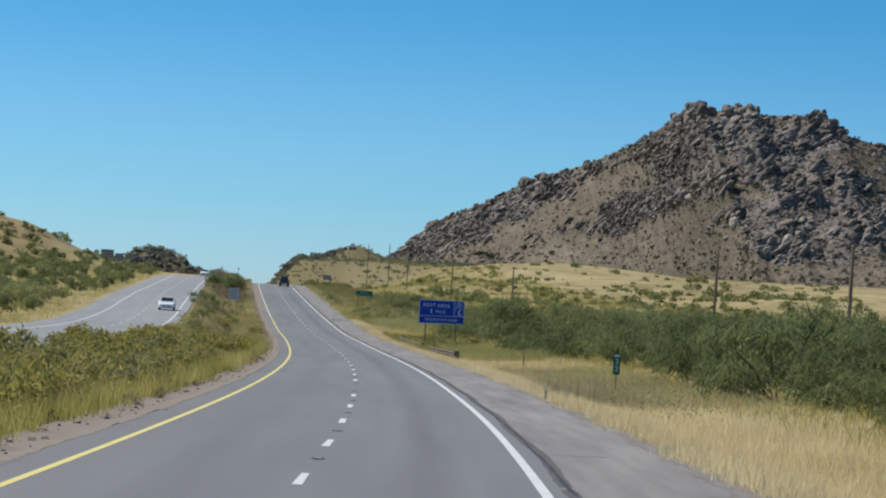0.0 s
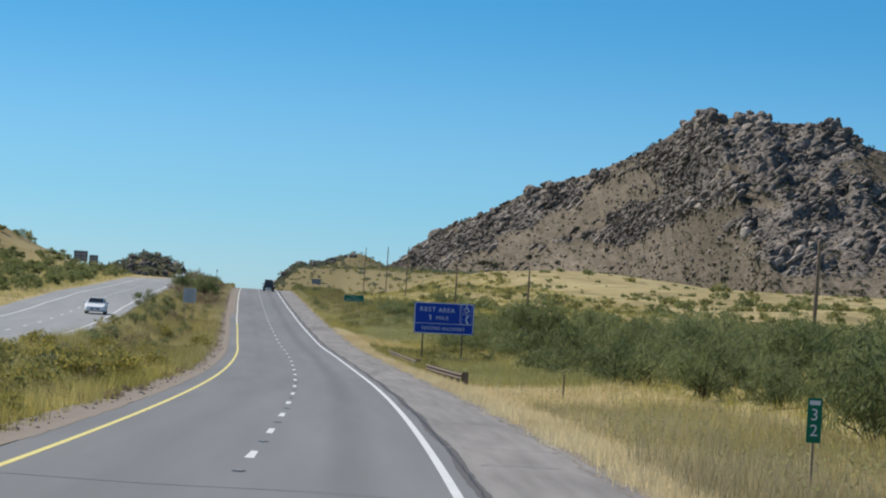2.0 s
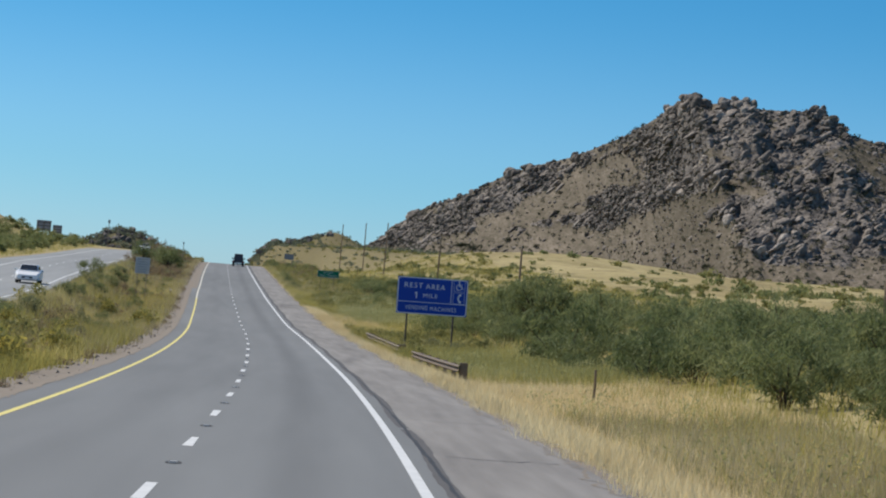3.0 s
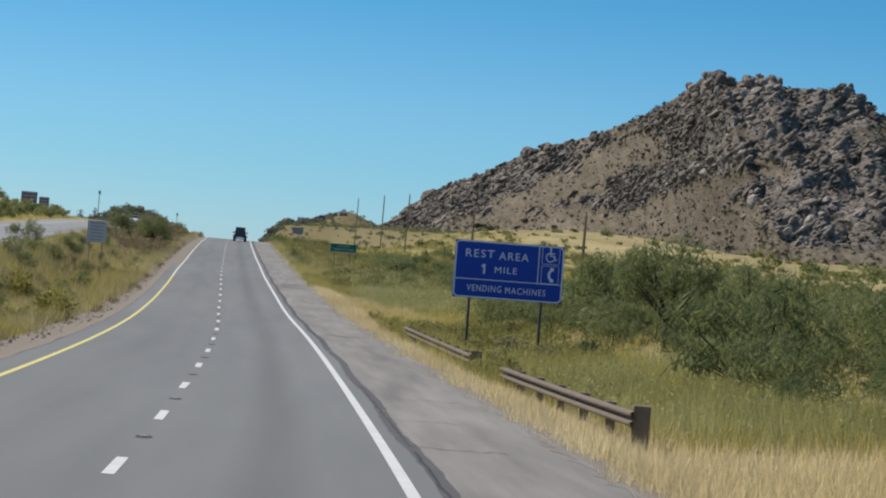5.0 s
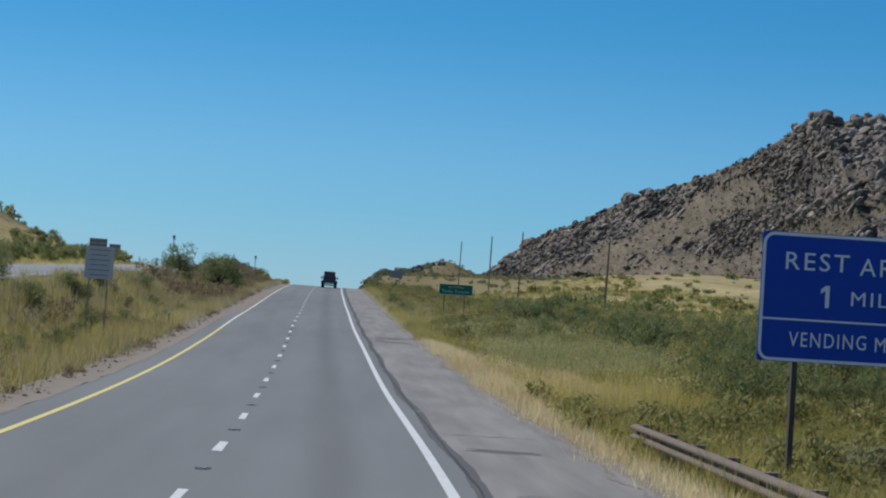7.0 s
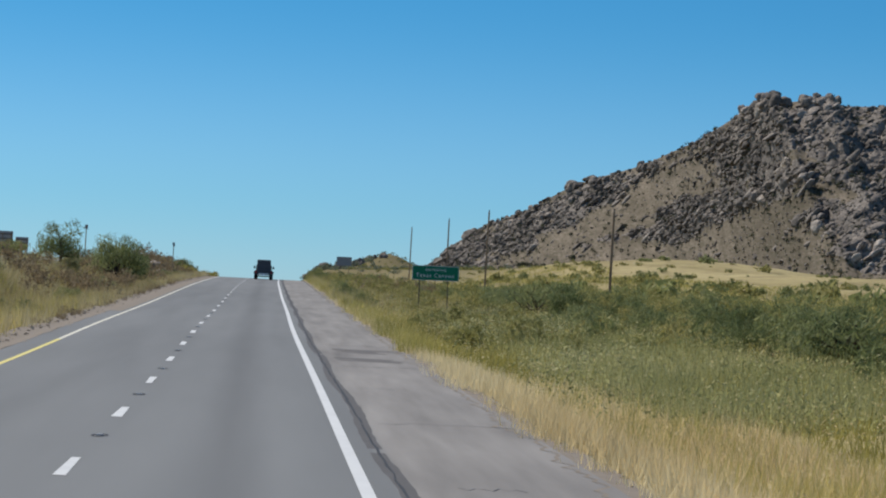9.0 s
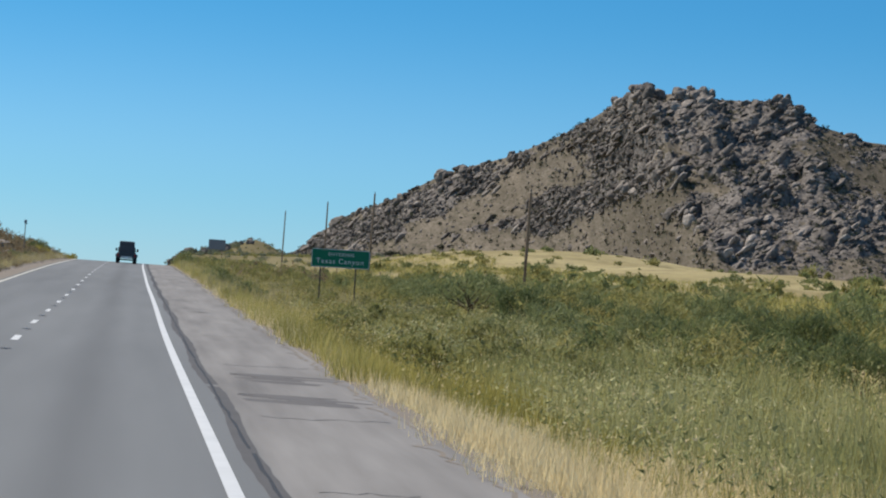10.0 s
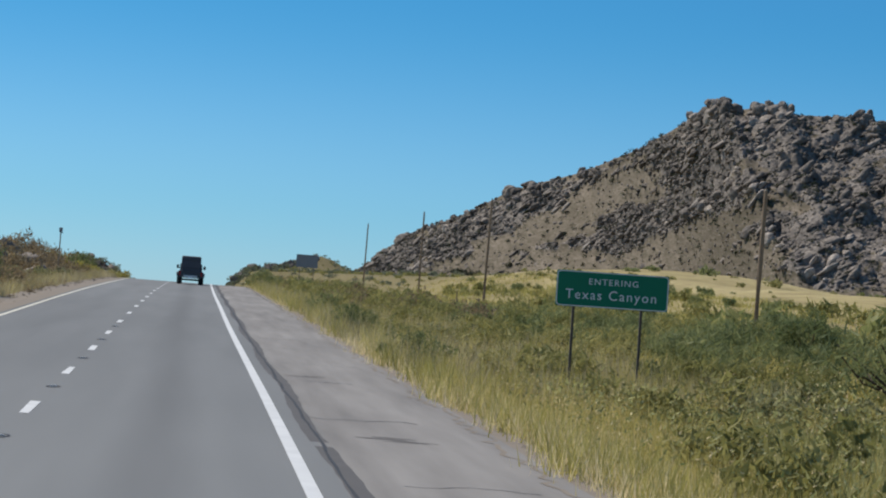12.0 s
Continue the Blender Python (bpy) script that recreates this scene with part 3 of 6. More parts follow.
def cracks():
    rng = random.Random(8)

    def ribbon(name, pts, wide, mat, lift=0.003, even=0.45):
        """A thin wandering strip on the road through points across and along."""
        v, f = [], []
        for k, (u, y) in enumerate(pts):
            a, b = pts[max(k - 1, 0)], pts[min(k + 1, len(pts) - 1)]
            d = np.array([b[0] - a[0], b[1] - a[1]])
            d = d / (np.linalg.norm(d) + 1e-9)
            w = wide * rng.uniform(even, 1.0) / 2
            for s in (-1, 1):
                uu, yy = u - s * d[1] * w, y + s * d[0] * w
                v.append((float(line(yy)) + uu, yy, float(level(yy)) + lift))
            if k:
                f.append((2 * k - 2, 2 * k - 1, 2 * k + 1, 2 * k))
        share(name, raw_mesh(name, v, f, mat), road)

    # open joint between the lane and its shoulder, broken into lengths
    y = -40.0
    while y < 620:
        n = rng.uniform(14, 40)
        if rng.random() < 0.85:
            ribbon("joint_crack", [(4.05 + rng.uniform(-0.025, 0.025), y + k) for k in np.arange(0, n, 1.2)], rng.uniform(0.04, 0.1), TAR)
        y += n
    # dark worn strip beside it
    y = -30.0
    while y < 620:
        n = rng.uniform(25, 60)
        ribbon("worn_joint", [(4.06 + 0.05 * math.sin((y + k) / 3.7) + rng.uniform(-0.015, 0.015), y + k) for k in np.arange(0, n, 0.9)], 0.26, STAIN, 0.0015, 0.8)
        y += n
    # cracks across the shoulder
    y = 24.0
    while y < 620:
        a, b = rng.uniform(4.0, 4.8), rng.uniform(5.4, 6.8)
        ribbon("shoulder_crack", [(u, y + rng.uniform(-0.25, 0.25) + 0.3 * (u - a)) for u in np.linspace(a, b, 9)], rng.uniform(0.03, 0.09), TAR)
        y += rng.uniform(5, 19)
    # sealed joint across both lanes
    for y0 in (103.2,):
        ribbon("sealed_joint", [(u, y0 + 0.2 * math.sin(u * 1.3)) for u in np.linspace(-4.3, 4.0, 14)], 0.14, STAIN)
    # dark repaired bands on the shoulder, with ragged ends
    for y0, l0, u0, u1 in ((355.6, 2.2, 4.25, 6.7), (362.4, 2.7, 4.3, 6.7), (429, 1.0, 4.3, 5.2), (410, 0.8, 4.6, 6.0), (268, 1.2, 4.4, 6.0)):
        for k in range(7):
            mid, half = y0 + l0 * (k / 6 - 0.5), rng.uniform(0.14, 0.3) * l0 / 2
            a, b = u0 + rng.uniform(-0.1, 0.7), u1 - rng.uniform(0.0, 0.9)
            bend = rng.uniform(-0.25, 0.25)
            us = np.linspace(a, b, 15)
            wide = [half * math.sin(math.pi * (0.04 + 0.92 * j / 14)) ** 0.5 * rng.uniform(0.75, 1.1) for j in range(15)]
            low = [(u, mid - y0 - w + bend * math.sin(u)) for u, w in zip(us, wide)]
            top = [(u, mid - y0 + w + bend * math.sin(u)) for u, w in zip(us, wide)]
            flat_patch("shoulder_patch", low + top[::-1], 0, y0, 0.002 + 0.0004 * k, PATCH, road)


cracks()


# ---- mountain and boulders ----
RIDGE = [(-130, 3450, 48), (-70, 3370, 85), (-35, 3290, 112), (25, 3150, 134), (67, 3100, 158), (133, 3000, 176), (175, 2800, 190), (197, 2650, 202), (205, 2600, 210.5), (217, 2550, 211.5), (228, 2540, 204), (240, 2530, 206.5), (256, 2520, 208.5), (266, 2515, 203), (292, 2505, 201), (324, 2495, 203), (331, 2490, 198), (345, 2475, 185), (385, 2460, 172), (460, 2440, 166), (560, 2430, 150), (700, 2420, 120)]


def ridge_at(k):
    p = np.array(RIDGE, float)
    d = np.r_[0, np.cumsum(np.hypot(*np.diff(p[:, :2], axis=0).T))]
    return np.stack([np.interp(k * d[-1], d, p[:, j]) for j in range(3)], -1) + np.array([0, 0, 0.6])


def face_point(k, s):
    """A place on the mountain's near face: k along the ridge, s from its foot (0) to its crest (1)."""
    c = ridge_at(k)
    run = (c[..., 2] - 40) * 1.55 + 70
    x, y = c[..., 0] + 0.1 * run * (1 - s), c[..., 1] - run * (1 - s)
    prof = 0.72 * s + 0.28 * s * s
    gully = waves(x, y, 46, 5) * 6 * np.sin(np.pi * np.clip(s, 0, 1)) ** 0.7 + waves(x, y, 19, 6) * 0.6 * np.sin(np.pi * np.clip(s, 0, 1)) ** 0.6
    foot = ground_height(c[..., 0] + 0.1 * run, c[..., 1] - run) - 3
    return np.stack([x, y, foot + (c[..., 2] - foot) * prof + gully], -1)


# bare soil and crags on the mountain's face: x, height, half width, half height (, weight)
BARE = [(212, 82, 34, 15, 1.6), (160, 78, 46, 13, 1.3), (225, 62, 22, 9, 1.3), (110, 66, 30, 8, 1.0), (168, 176, 9, 8, 1.4), (155, 163, 11, 9, 1.5), (140, 150, 12, 9, 1.5), (124, 135, 13, 9, 1.5), (106, 120, 14, 9, 1.4), (86, 106, 14, 8, 1.2), (60, 95, 14, 7, 1.0), (32, 82, 16, 6, 0.9), (310, 52, 34, 7, 1.0), (390, 140, 22, 14, 0.8), (348, 150, 16, 8, 0.9), (258, 122, 9, 4, 0.6), (330, 108, 10, 4, 0.6)]


def chain(a, b, n, wide, high):
    """Evenly spaced crags from one place on the face to another."""
    return [(a[0] + (b[0] - a[0]) * k / (n - 1), a[1] + (b[1] - a[1]) * k / (n - 1), wide, high) for k in range(n)]


CRAGS = chain((224, 140), (148, 103), 7, 10.5, 8) + chain((-60, 78), (104, 152), 9, 14, 9) + chain((128, 103), (74, 92), 3, 8, 3.5) + chain((213, 162), (186, 176), 3, 9, 8) + chain((165, 132), (152, 122), 2, 7, 5) + chain((110, 156), (178, 186), 5, 7, 3.5)
CRAGS += [(211, 194, 12, 12), (205, 176, 9, 9), (249, 197, 14, 10), (191, 155, 9, 8), (234, 101, 9, 6), (259, 68, 20, 9), (280, 84, 16, 9), (262, 96, 12, 8), (20, 92, 12, 6), (60, 116, 10, 5), (292, 172, 20, 9), (328, 190, 18, 10), (300, 118, 20, 10), (275, 138, 16, 12), (340, 90, 22, 11), (252, 164, 14, 10), (322, 142, 16, 9), (365, 110, 18, 9)]


def bare(x, z):
    return sum(w * np.exp(-(((x - a) / p) ** 2) - ((z - b) / q) ** 2) for a, b, p, q, w in BARE)


def craggy(x, z):
    return sum(np.exp(-(((x - a) / (1.3 * p)) ** 2) - ((z - b) / (1.3 * q)) ** 2) for a, b, p, q in CRAGS)


def rockiness(x, y, z):
    """How far bare granite covers the face, from 0 (soil) to 1."""
    k = 0.18 + 0.34 * step(x, 226, 246) * step(z, 52, 62) + 0.8 * craggy(x, z) - 0.72 * bare(x, z) + 0.3 * waves(x, 0.2 * y + 2.2 * z, 30, 9) + 0.34 * waves(x * 0.6, z * 1.9 + 0.1 * y, 9, 4) + 0.2 * waves(x * 0.7, z * 2 + 0.1 * y, 4, 2)
    return step(k, 0.15, 0.85)


def cells(p, seed):
    """Distance to the nearest scattered centre, and that centre's own random number."""
    i = np.floor(p).astype(np.int64)
    best, own = np.full(len(p), 9.0), np.zeros(len(p))

    def mixed(c, salt):
        h = (c[:, 0] * 73856093) ^ (c[:, 1] * 19349663) ^ (c[:, 2] * 83492791) ^ (seed * 2654435 + salt * 97911)
        h = (h ^ (h >> 13)) * 1274126177
        return ((h ^ (h >> 16)) & 0xFFFFF) / 0xFFFFF

    for dx in (-1, 0, 1):
        for dy in (-1, 0, 1):
            for dz in (-1, 0, 1):
                c = i + np.array([dx, dy, dz])
                centre = c + np.stack([mixed(c, 1), mixed(c, 2), mixed(c, 3)], 1)
                d = np.linalg.norm(p - centre, axis=1)
                near = d < best
                best, own = np.where(near, d, best), np.where(near, mixed(c, 4), own)
    return best, own


def blocks(p, size, lean, long, seed):
    """Rounded blocks heaped side by side, longer along a rising line, with crevices between: 0 to 1."""
    a = radians(lean)
    q = np.stack([(p[:, 0] * math.cos(a) + p[:, 2] * math.sin(a)) / (size * long), p[:, 1] / (size * 3.5), (-p[:, 0] * math.sin(a) + p[:, 2] * math.cos(a)) / size], 1)
    q = q + 0.12 * np.stack([waves(q[:, 2] * 3, q[:, 1], 0.6, 1), waves(q[:, 0] * 3, q[:, 2], 0.7, 2), waves(q[:, 0] * 3, q[:, 1], 0.5, 3)], 1)
    d, own = cells(q, seed)
    return np.sqrt(np.clip(1 - (d / 0.78) ** 2, 0, 1)) * (0.35 + 0.65 * own), own


FACE_K = np.concatenate([np.linspace(0, 0.84, 900), np.linspace(0.845, 1, 30)])
FACE_S = np.linspace(-0.04, 1, 220)


def build_mountain():
    n, m = len(FACE_K), len(FACE_S)
    kk, ss = np.meshgrid(FACE_K, FACE_S, indexing="ij")
    p = face_point(kk, ss).reshape(-1, 3)
    rock = rockiness(p[:, 0], p[:, 1], p[:, 2]) * np.clip(ss.ravel() * 8, 0, 1)
    crag = np.clip(craggy(p[:, 0], p[:, 2]), 0, 1)
    great, _ = blocks(p, 24.0, 42, 1.5, 11)
    coarse, _ = blocks(p, 11.0, 38, 1.7, 3)
    middle, _ = blocks(p, 5.2, 30, 1.5, 5)
    fine, _ = blocks(p, 2.6, 20, 1.3, 8)
    lift = rock * (great * (3.0 + 11.0 * crag) + coarse * (2.5 + 5.0 * crag) + middle * (1.8 + 1.6 * crag) + fine * 0.9) - rock * (2.5 + 6.5 * crag)
    out = np.array([-0.12, -0.62, 0.78])
    v = p + out * (lift * np.where(ss.ravel() > 0.985, 0.55, 1.0))[:, None]
    crest = ss.ravel() > 0.97
    v[crest, 2] = np.maximum(v[crest, 2], p[crest, 2] - 1.0)
    v = v.reshape(n, m, 3)
    c = ridge_at(FACE_K)[:, None]
    down = np.linspace(0.15, 1, 8)[None, :, None]
    back = c + np.array([-0.1, 1.0, 0]) * down * 220 + np.array([0, 0, -1.0]) * (c[..., 2:] - 45) * down**1.2
    faces = grid_faces(n, m + 8)
    me = raw_mesh("mountain", np.concatenate([v, back], 1).reshape(-1, 3), faces, SLOPE, True)
    me.materials.append(ROCK)
    # granite shows on the blocks, soil in the hollows between
    bare_rock = (rock * (0.35 + 0.9 * np.maximum(coarse * (0.4 + crag), middle)) > 0.5).reshape(n, m)
    at = faces[:, 0]
    row, col = at // (m + 8), at % (m + 8)
    me.polygons.foreach_set("material_index", np.where((col < m) & bare_rock[row, np.minimum(col, m - 1)], 1, 0).astype(np.int32))
    ob = new("mountain", me)
    return tagged(ob, "rocky desert mountain with tan slopes covered in granite boulders", "mountain", kind="structure"), v, p.reshape(n, m, 3), rock.reshape(n, m)


mountain, FACE, SMOOTH_FACE, ROCKY = build_mountain()


def on_face(k, s):
    """The nearest point of the built face, and how rocky it is there."""
    i, j = min(int(np.searchsorted(FACE_K, k)), len(FACE_K) - 1), min(int(np.searchsorted(FACE_S, s)), len(FACE_S) - 1)
    return FACE[i, j].copy(), float(ROCKY[i, j])


def face_near(x, z):
    """Place along the ridge and up the face with a given x and height."""
    i = int(np.argmin((SMOOTH_FACE[::3, ::2, 0] - x) ** 2 + (SMOOTH_FACE[::3, ::2, 2] - z) ** 2))
    cols = len(FACE_S[::2])
    return float(FACE_K[::3][i // cols]), float(FACE_S[::2][i % cols])


def rock_shape(seed, subdiv=2):
    """A weathered granite block: a ball cut by planes, with softened edges."""
    bm = bmesh.new()
    bmesh.ops.create_icosphere(bm, subdivisions=subdiv, radius=1)
    rng = random.Random(seed)
    sc = Vector((rng.uniform(0.8, 1.25), rng.uniform(0.75, 1.1), rng.uniform(0.7, 1.1)))
    off = Vector((seed * 3.1, seed * 1.7, seed * 0.9))
    planes = [(Vector((rng.gauss(0, 1), rng.gauss(0, 1), rng.gauss(0, 0.7))).normalized(), rng.uniform(0.52, 0.82)) for _ in range(8)]
    for v in bm.verts:
        p = v.co.copy()
        for nrm, d in planes:
            k = p.dot(nrm) - d
            if k > 0:
                p -= nrm * k * 0.85
        p *= 1.18 + 0.3 * noise.noise(p * 1.4 + off) + 0.08 * noise.noise(p * 4.0 + off)
        v.co = Vector((p.x * sc.x, p.y * sc.y, p.z * sc.z))
    me = bpy.data.meshes.new("boulder")
    bm.to_mesh(me)
    bm.free()
    me.materials.append(ROCK)
    me.polygons.foreach_set("use_smooth", np.full(len(me.polygons), subdiv > 2))
    v = np.array([x.co[:] for x in me.vertices])
    f = np.array([list(p.vertices) for p in me.polygons])
    return me, v, f


ROCKS = [rock_shape(k, 3) for k in range(12)]
MID_ROCKS = [rock_shape(k, 2) for k in range(22, 32)]
SMALL_ROCKS = [rock_shape(k, 1) for k in range(12, 22)]


def turn(rng, lean=0.5):
    return Euler((rng.uniform(-lean, lean), rng.uniform(-lean, lean), rng.uniform(0, 6.28))).to_matrix()


def join_shapes(name, mat, places, smooth=False):
    """places: (verts, faces) arrays already set in the world, joined into one mesh."""
    vs, fs, n = [], [], 0
    for v, f in places:
        vs.append(v)
        fs.append(f + n)
        n += len(v)
    return raw_mesh(name, np.concatenate(vs), np.concatenate(fs), mat, smooth)


def scatter_boulders():
    rng = random.Random(21)
    rest, picked = [], []

    def put(k, s, size, sink, tall=1.0, lean=(-0.7, 0.1), swing=0.7, long=1.0):
        p, _ = on_face(k, s)
        r = Euler((rng.uniform(-0.35, 0.35), rng.uniform(*lean), rng.gauss(0, swing))).to_matrix()
        sc = np.array([size * long * rng.uniform(0.7, 1.25), size * rng.uniform(0.8, 1.2), size * rng.uniform(0.6, 1.05) * tall])
        at = p + np.array([0, 0, -sink * size])
        if size > 3.4 and len(picked) < 290:
            ob = share("boulder", ROCKS[rng.randrange(12)][0], mountain)
            ob.matrix_basis = Matrix.Translation(at) @ r.to_4x4() @ Matrix.Diagonal((*sc, 1))
            picked.append(ob)
        else:
            _, v, f = MID_ROCKS[rng.randrange(10)] if size > 1.9 else SMALL_ROCKS[rng.randrange(10)]
            rest.append(((v * sc) @ np.array(r).T + at, f))

    # great outcrops: x, height, count, size
    for x, z, n, big in ((210, 205, 4, 7.5), (217, 207, 3, 7.0), (204, 196, 3, 6.0), (212, 190, 3, 6.0), (246, 204, 4, 7.0), (254, 203, 3, 6.5), (240, 195, 3, 5.5), (222, 138, 3, 6.5), (208, 126, 3, 6.5), (194, 119, 3, 5.5), (170, 109, 2, 5.0), (231, 99, 2, 6.2), (240, 98, 2, 6.0), (262, 68, 3, 5.5), (278, 84, 3, 5.5), (292, 170, 3, 5.5), (326, 196, 4, 6.0), (300, 120, 3, 5.5), (-52, 84, 3, 7.5), (-44, 92, 2, 7.0), (-16, 102, 3, 6.5), (12, 118, 3, 6.0), (40, 130, 3, 5.5), (68, 150, 3, 6.5), (88, 156, 2, 5.5), (353, 176, 1, 5.0)):
        for _ in range(n):
            k, s = face_near(x + rng.gauss(0, 4), z + rng.gauss(0, 3))
            put(min(0.999, max(0, k)), min(0.99, max(0, s)), big * rng.uniform(0.7, 1.05), 0.5, rng.uniform(0.9, 1.3), (-0.7, -0.1), 0.3)
    # slabs that lean up to the right, in rows on the crags
    for x, z, p, q in CRAGS:
        for _ in range(int(6 + p * q * 0.14)):
            k, s = face_near(x + rng.gauss(0, p * 0.75), z + rng.gauss(0, q * 0.75))
            put(min(0.999, max(0, k)), min(0.93, max(0, s)), min(4.4, rng.lognormvariate(0.8, 0.4)), 0.15, rng.uniform(0.6, 0.95), (-0.9, -0.45), 0.3, rng.uniform(1.3, 2.2))
    # knobs along the crest
    crest_x = ridge_at(FACE_K)[:, 0]
    for x, n, big in ((-64, 5, 4.6), (-40, 7, 6.0), (-14, 4, 4.2), (12, 5, 4.0), (38, 4, 3.6), (66, 6, 7.0), (84, 5, 5.6), (112, 4, 3.6), (132, 5, 5.4), (150, 3, 3.0), (200, 5, 4.2), (211, 6, 5.4), (216, 4, 5.0), (246, 6, 5.6), (256, 6, 5.6), (292, 5, 3.4), (325, 7, 5.0), (338, 4, 3.4), (372, 5, 3.6)):
        k = float(FACE_K[np.argmin(np.abs(crest_x - x))])
        for _ in range(n):
            put(max(0, k + rng.gauss(0, 0.0045)), 1.0 - abs(rng.gauss(0, 0.03)), big * rng.uniform(0.55, 1.0), -0.25, 1.1)
    # the rocky crest
    for _ in range(420):
        k = rng.random() * 0.86
        x = float(ridge_at(k)[0])
        if 120 < x < 185 and rng.random() < 0.5:
            continue
        put(k, rng.uniform(0.95, 1.0), min(3.6, rng.lognormvariate(0.6, 0.42)), 0.25)
    # boulders strewn over the face, small ones most
    count = 0
    while count < 10000:
        k, s = rng.random() * 0.86, rng.random()
        _, rocky = on_face(k, s)
        if rng.random() > 0.085 + 0.68 * rocky:
            continue
        count += 1
        put(k, s, min(3.6, max(0.5, rng.lognormvariate(0.1 if rocky < 0.2 else 0.05 + 0.2 * rocky, 0.55))), 0.3 if rocky < 0.2 else 0.2, 0.9)
    ob = new("boulder_field", join_shapes("boulder_field", ROCK, rest))
    tagged(ob, "weathered grey-brown granite boulders strewn over the mountain", "boulders", kind="stuff")




scatter_boulders()
MEDIAN_ROCKS = ((-9.2, 566, 0.95), (-10.4, 572, 1.3), (-11.6, 563, 1.1), (-9.9, 583, 1.05), (-12.3, 580, 1.2), (-8.6, 577, 0.7))
for i, (u, y, size) in enumerate(MEDIAN_ROCKS):
    rock = new("boulder", ROCKS[i][0])
    x = float(line(y)) + u
    rock.matrix_basis = pose(x, y, float(ground_height(x, y)) + 0.35 * size, 8 * i, -20, 55 * i) @ Matrix.Diagonal((size, size * 0.9, size * 0.95, 1))
    tagged(rock, "weathered granite boulder in brown brush on the median", "boulder", "median boulders")


# ---- plants ----
def leaf_quads(centres, size, rng, flat=0.35, slim=1.0):
    """A small bent leaf spray at every centre, turned at random."""
    n = len(centres)
    d = rng.normal(size=(n, 3))
    d[:, 2] = np.abs(d[:, 2]) * (1 - flat) + 0.45
    d /= np.linalg.norm(d, axis=1)[:, None]
    e = np.cross(d, rng.normal(size=(n, 3)))
    e /= np.linalg.norm(e, axis=1)[:, None]
    s = size * rng.uniform(0.6, 1.5, (n, 1))
    a, b = d * s / slim**0.5, e * s * rng.uniform(0.22, 0.46, (n, 1)) * slim
    v = np.stack([centres - a + b, centres - a * 0.8 - b, centres + a], 1).reshape(-1, 3)
    return v, np.arange(3 * n).reshape(-1, 3)


def crown_points(rng, radius, height, clumps, leaves, base=0.25, spread=0.34):
    """Leaf places grouped in uneven clumps over a dome."""
    a = rng.uniform(0, 2 * np.pi, clumps)
    q = np.sqrt(rng.uniform(0, 1, clumps)) * radius * 0.8
    top = height * (base + (1 - base) * rng.uniform(0.25, 0.95, clumps) * np.sqrt(np.clip(1.1 - (q / radius) ** 2, 0.1, 1)))
    c = np.stack([q * np.cos(a), q * np.sin(a), top], 1)
    size = radius * spread * rng.uniform(0.6, 1.25, clumps)
    pick = rng.integers(0, clumps, leaves)
    d = rng.normal(size=(leaves, 3))
    d /= np.linalg.norm(d, axis=1)[:, None]
    p = c[pick] + d * (size[pick] * rng.uniform(0.35, 1.05, leaves) ** 0.6)[:, None] * np.array([1, 1, 0.75])
    p[:, 2] = np.abs(p[:, 2] - 0.04) + 0.04
    return p, c


def stem_mesh(name, rng, targets, base_r, forks=9):
    bm = bmesh.new()
    for k in range(min(forks, len(targets))):
        t = targets[k]
        start = np.array([t[0] * 0.08, t[1] * 0.08, 0.0])
        mid = start * 0.4 + t * 0.5 + np.array([0, 0, t[2] * 0.12]) + rng.normal(size=3) * 0.08
        tube([start - (0, 0, 0.1), start + (mid - start) * 0.5 + rng.normal(size=3) * 0.03, mid, t], [base_r, base_r * 0.75, base_r * 0.5, base_r * 0.2], 4, bm)
    me = bpy.data.meshes.new(name)
    bm.to_mesh(me)
    bm.free()
    me.materials.append(BARK)
    return me


def plant_kind(radius, height, clumps, leaves, size, mat, seed, base=0.2, stem=0.035, spread=0.34, slim=1.0, forks=4):
    made = []
    for k in range(4):
        rng = np.random.default_rng(seed + k)
        p, c = crown_points(rng, radius * rng.uniform(0.85, 1.15), height * rng.uniform(0.85, 1.15), clumps, leaves, base, spread)
        v, f = leaf_quads(p, size, rng, 0.35, slim)
        made.append((stem_mesh("branchwork", rng, c, stem, forks), raw_mesh("crown", v, f, mat)))
    return made


def plant(name, kinds, x, y, rng, scale, label, group, category="shrub", stem_name="branchwork"):
    root = new(name)
    stems, crown = kinds[rng.randrange(len(kinds))]
    share(stem_name, stems, root)
    share("crown", crown, root)
    root.location = (x, y, on_ground(x, y) - 0.05)
    root.rotation_euler = (0, 0, rng.uniform(0, 6.28))
    root.scale = (scale * rng.uniform(0.9, 1.1), scale, scale * rng.uniform(0.85, 1.15))
    return tagged(root, label, category, group)


SCRUB = plant_kind(2.1, 2.6, 26, 2000, 0.14, MESQUITE, 100, 0.02, 0.05, 0.3, 0.5, 9)
SCRUB_FAR = plant_kind(2.2, 2.5, 20, 900, 0.2, BANK_LEAF, 140, 0.1, 0.035, 0.34, 0.7)
OLIVE_BUSH = plant_kind(0.95, 1.2, 16, 560, 0.11, OLIVE_LEAF, 220, 0.05, 0.018, 0.42)
GOLD_BUSH = plant_kind(0.95, 1.25, 16, 620, 0.11, YELLOW_LEAF, 200, 0.1, 0.018, 0.4)
SAGE_BUSH = plant_kind(0.9, 1.1, 14, 520, 0.11, SAGE, 240, 0.1, 0.018, 0.4)
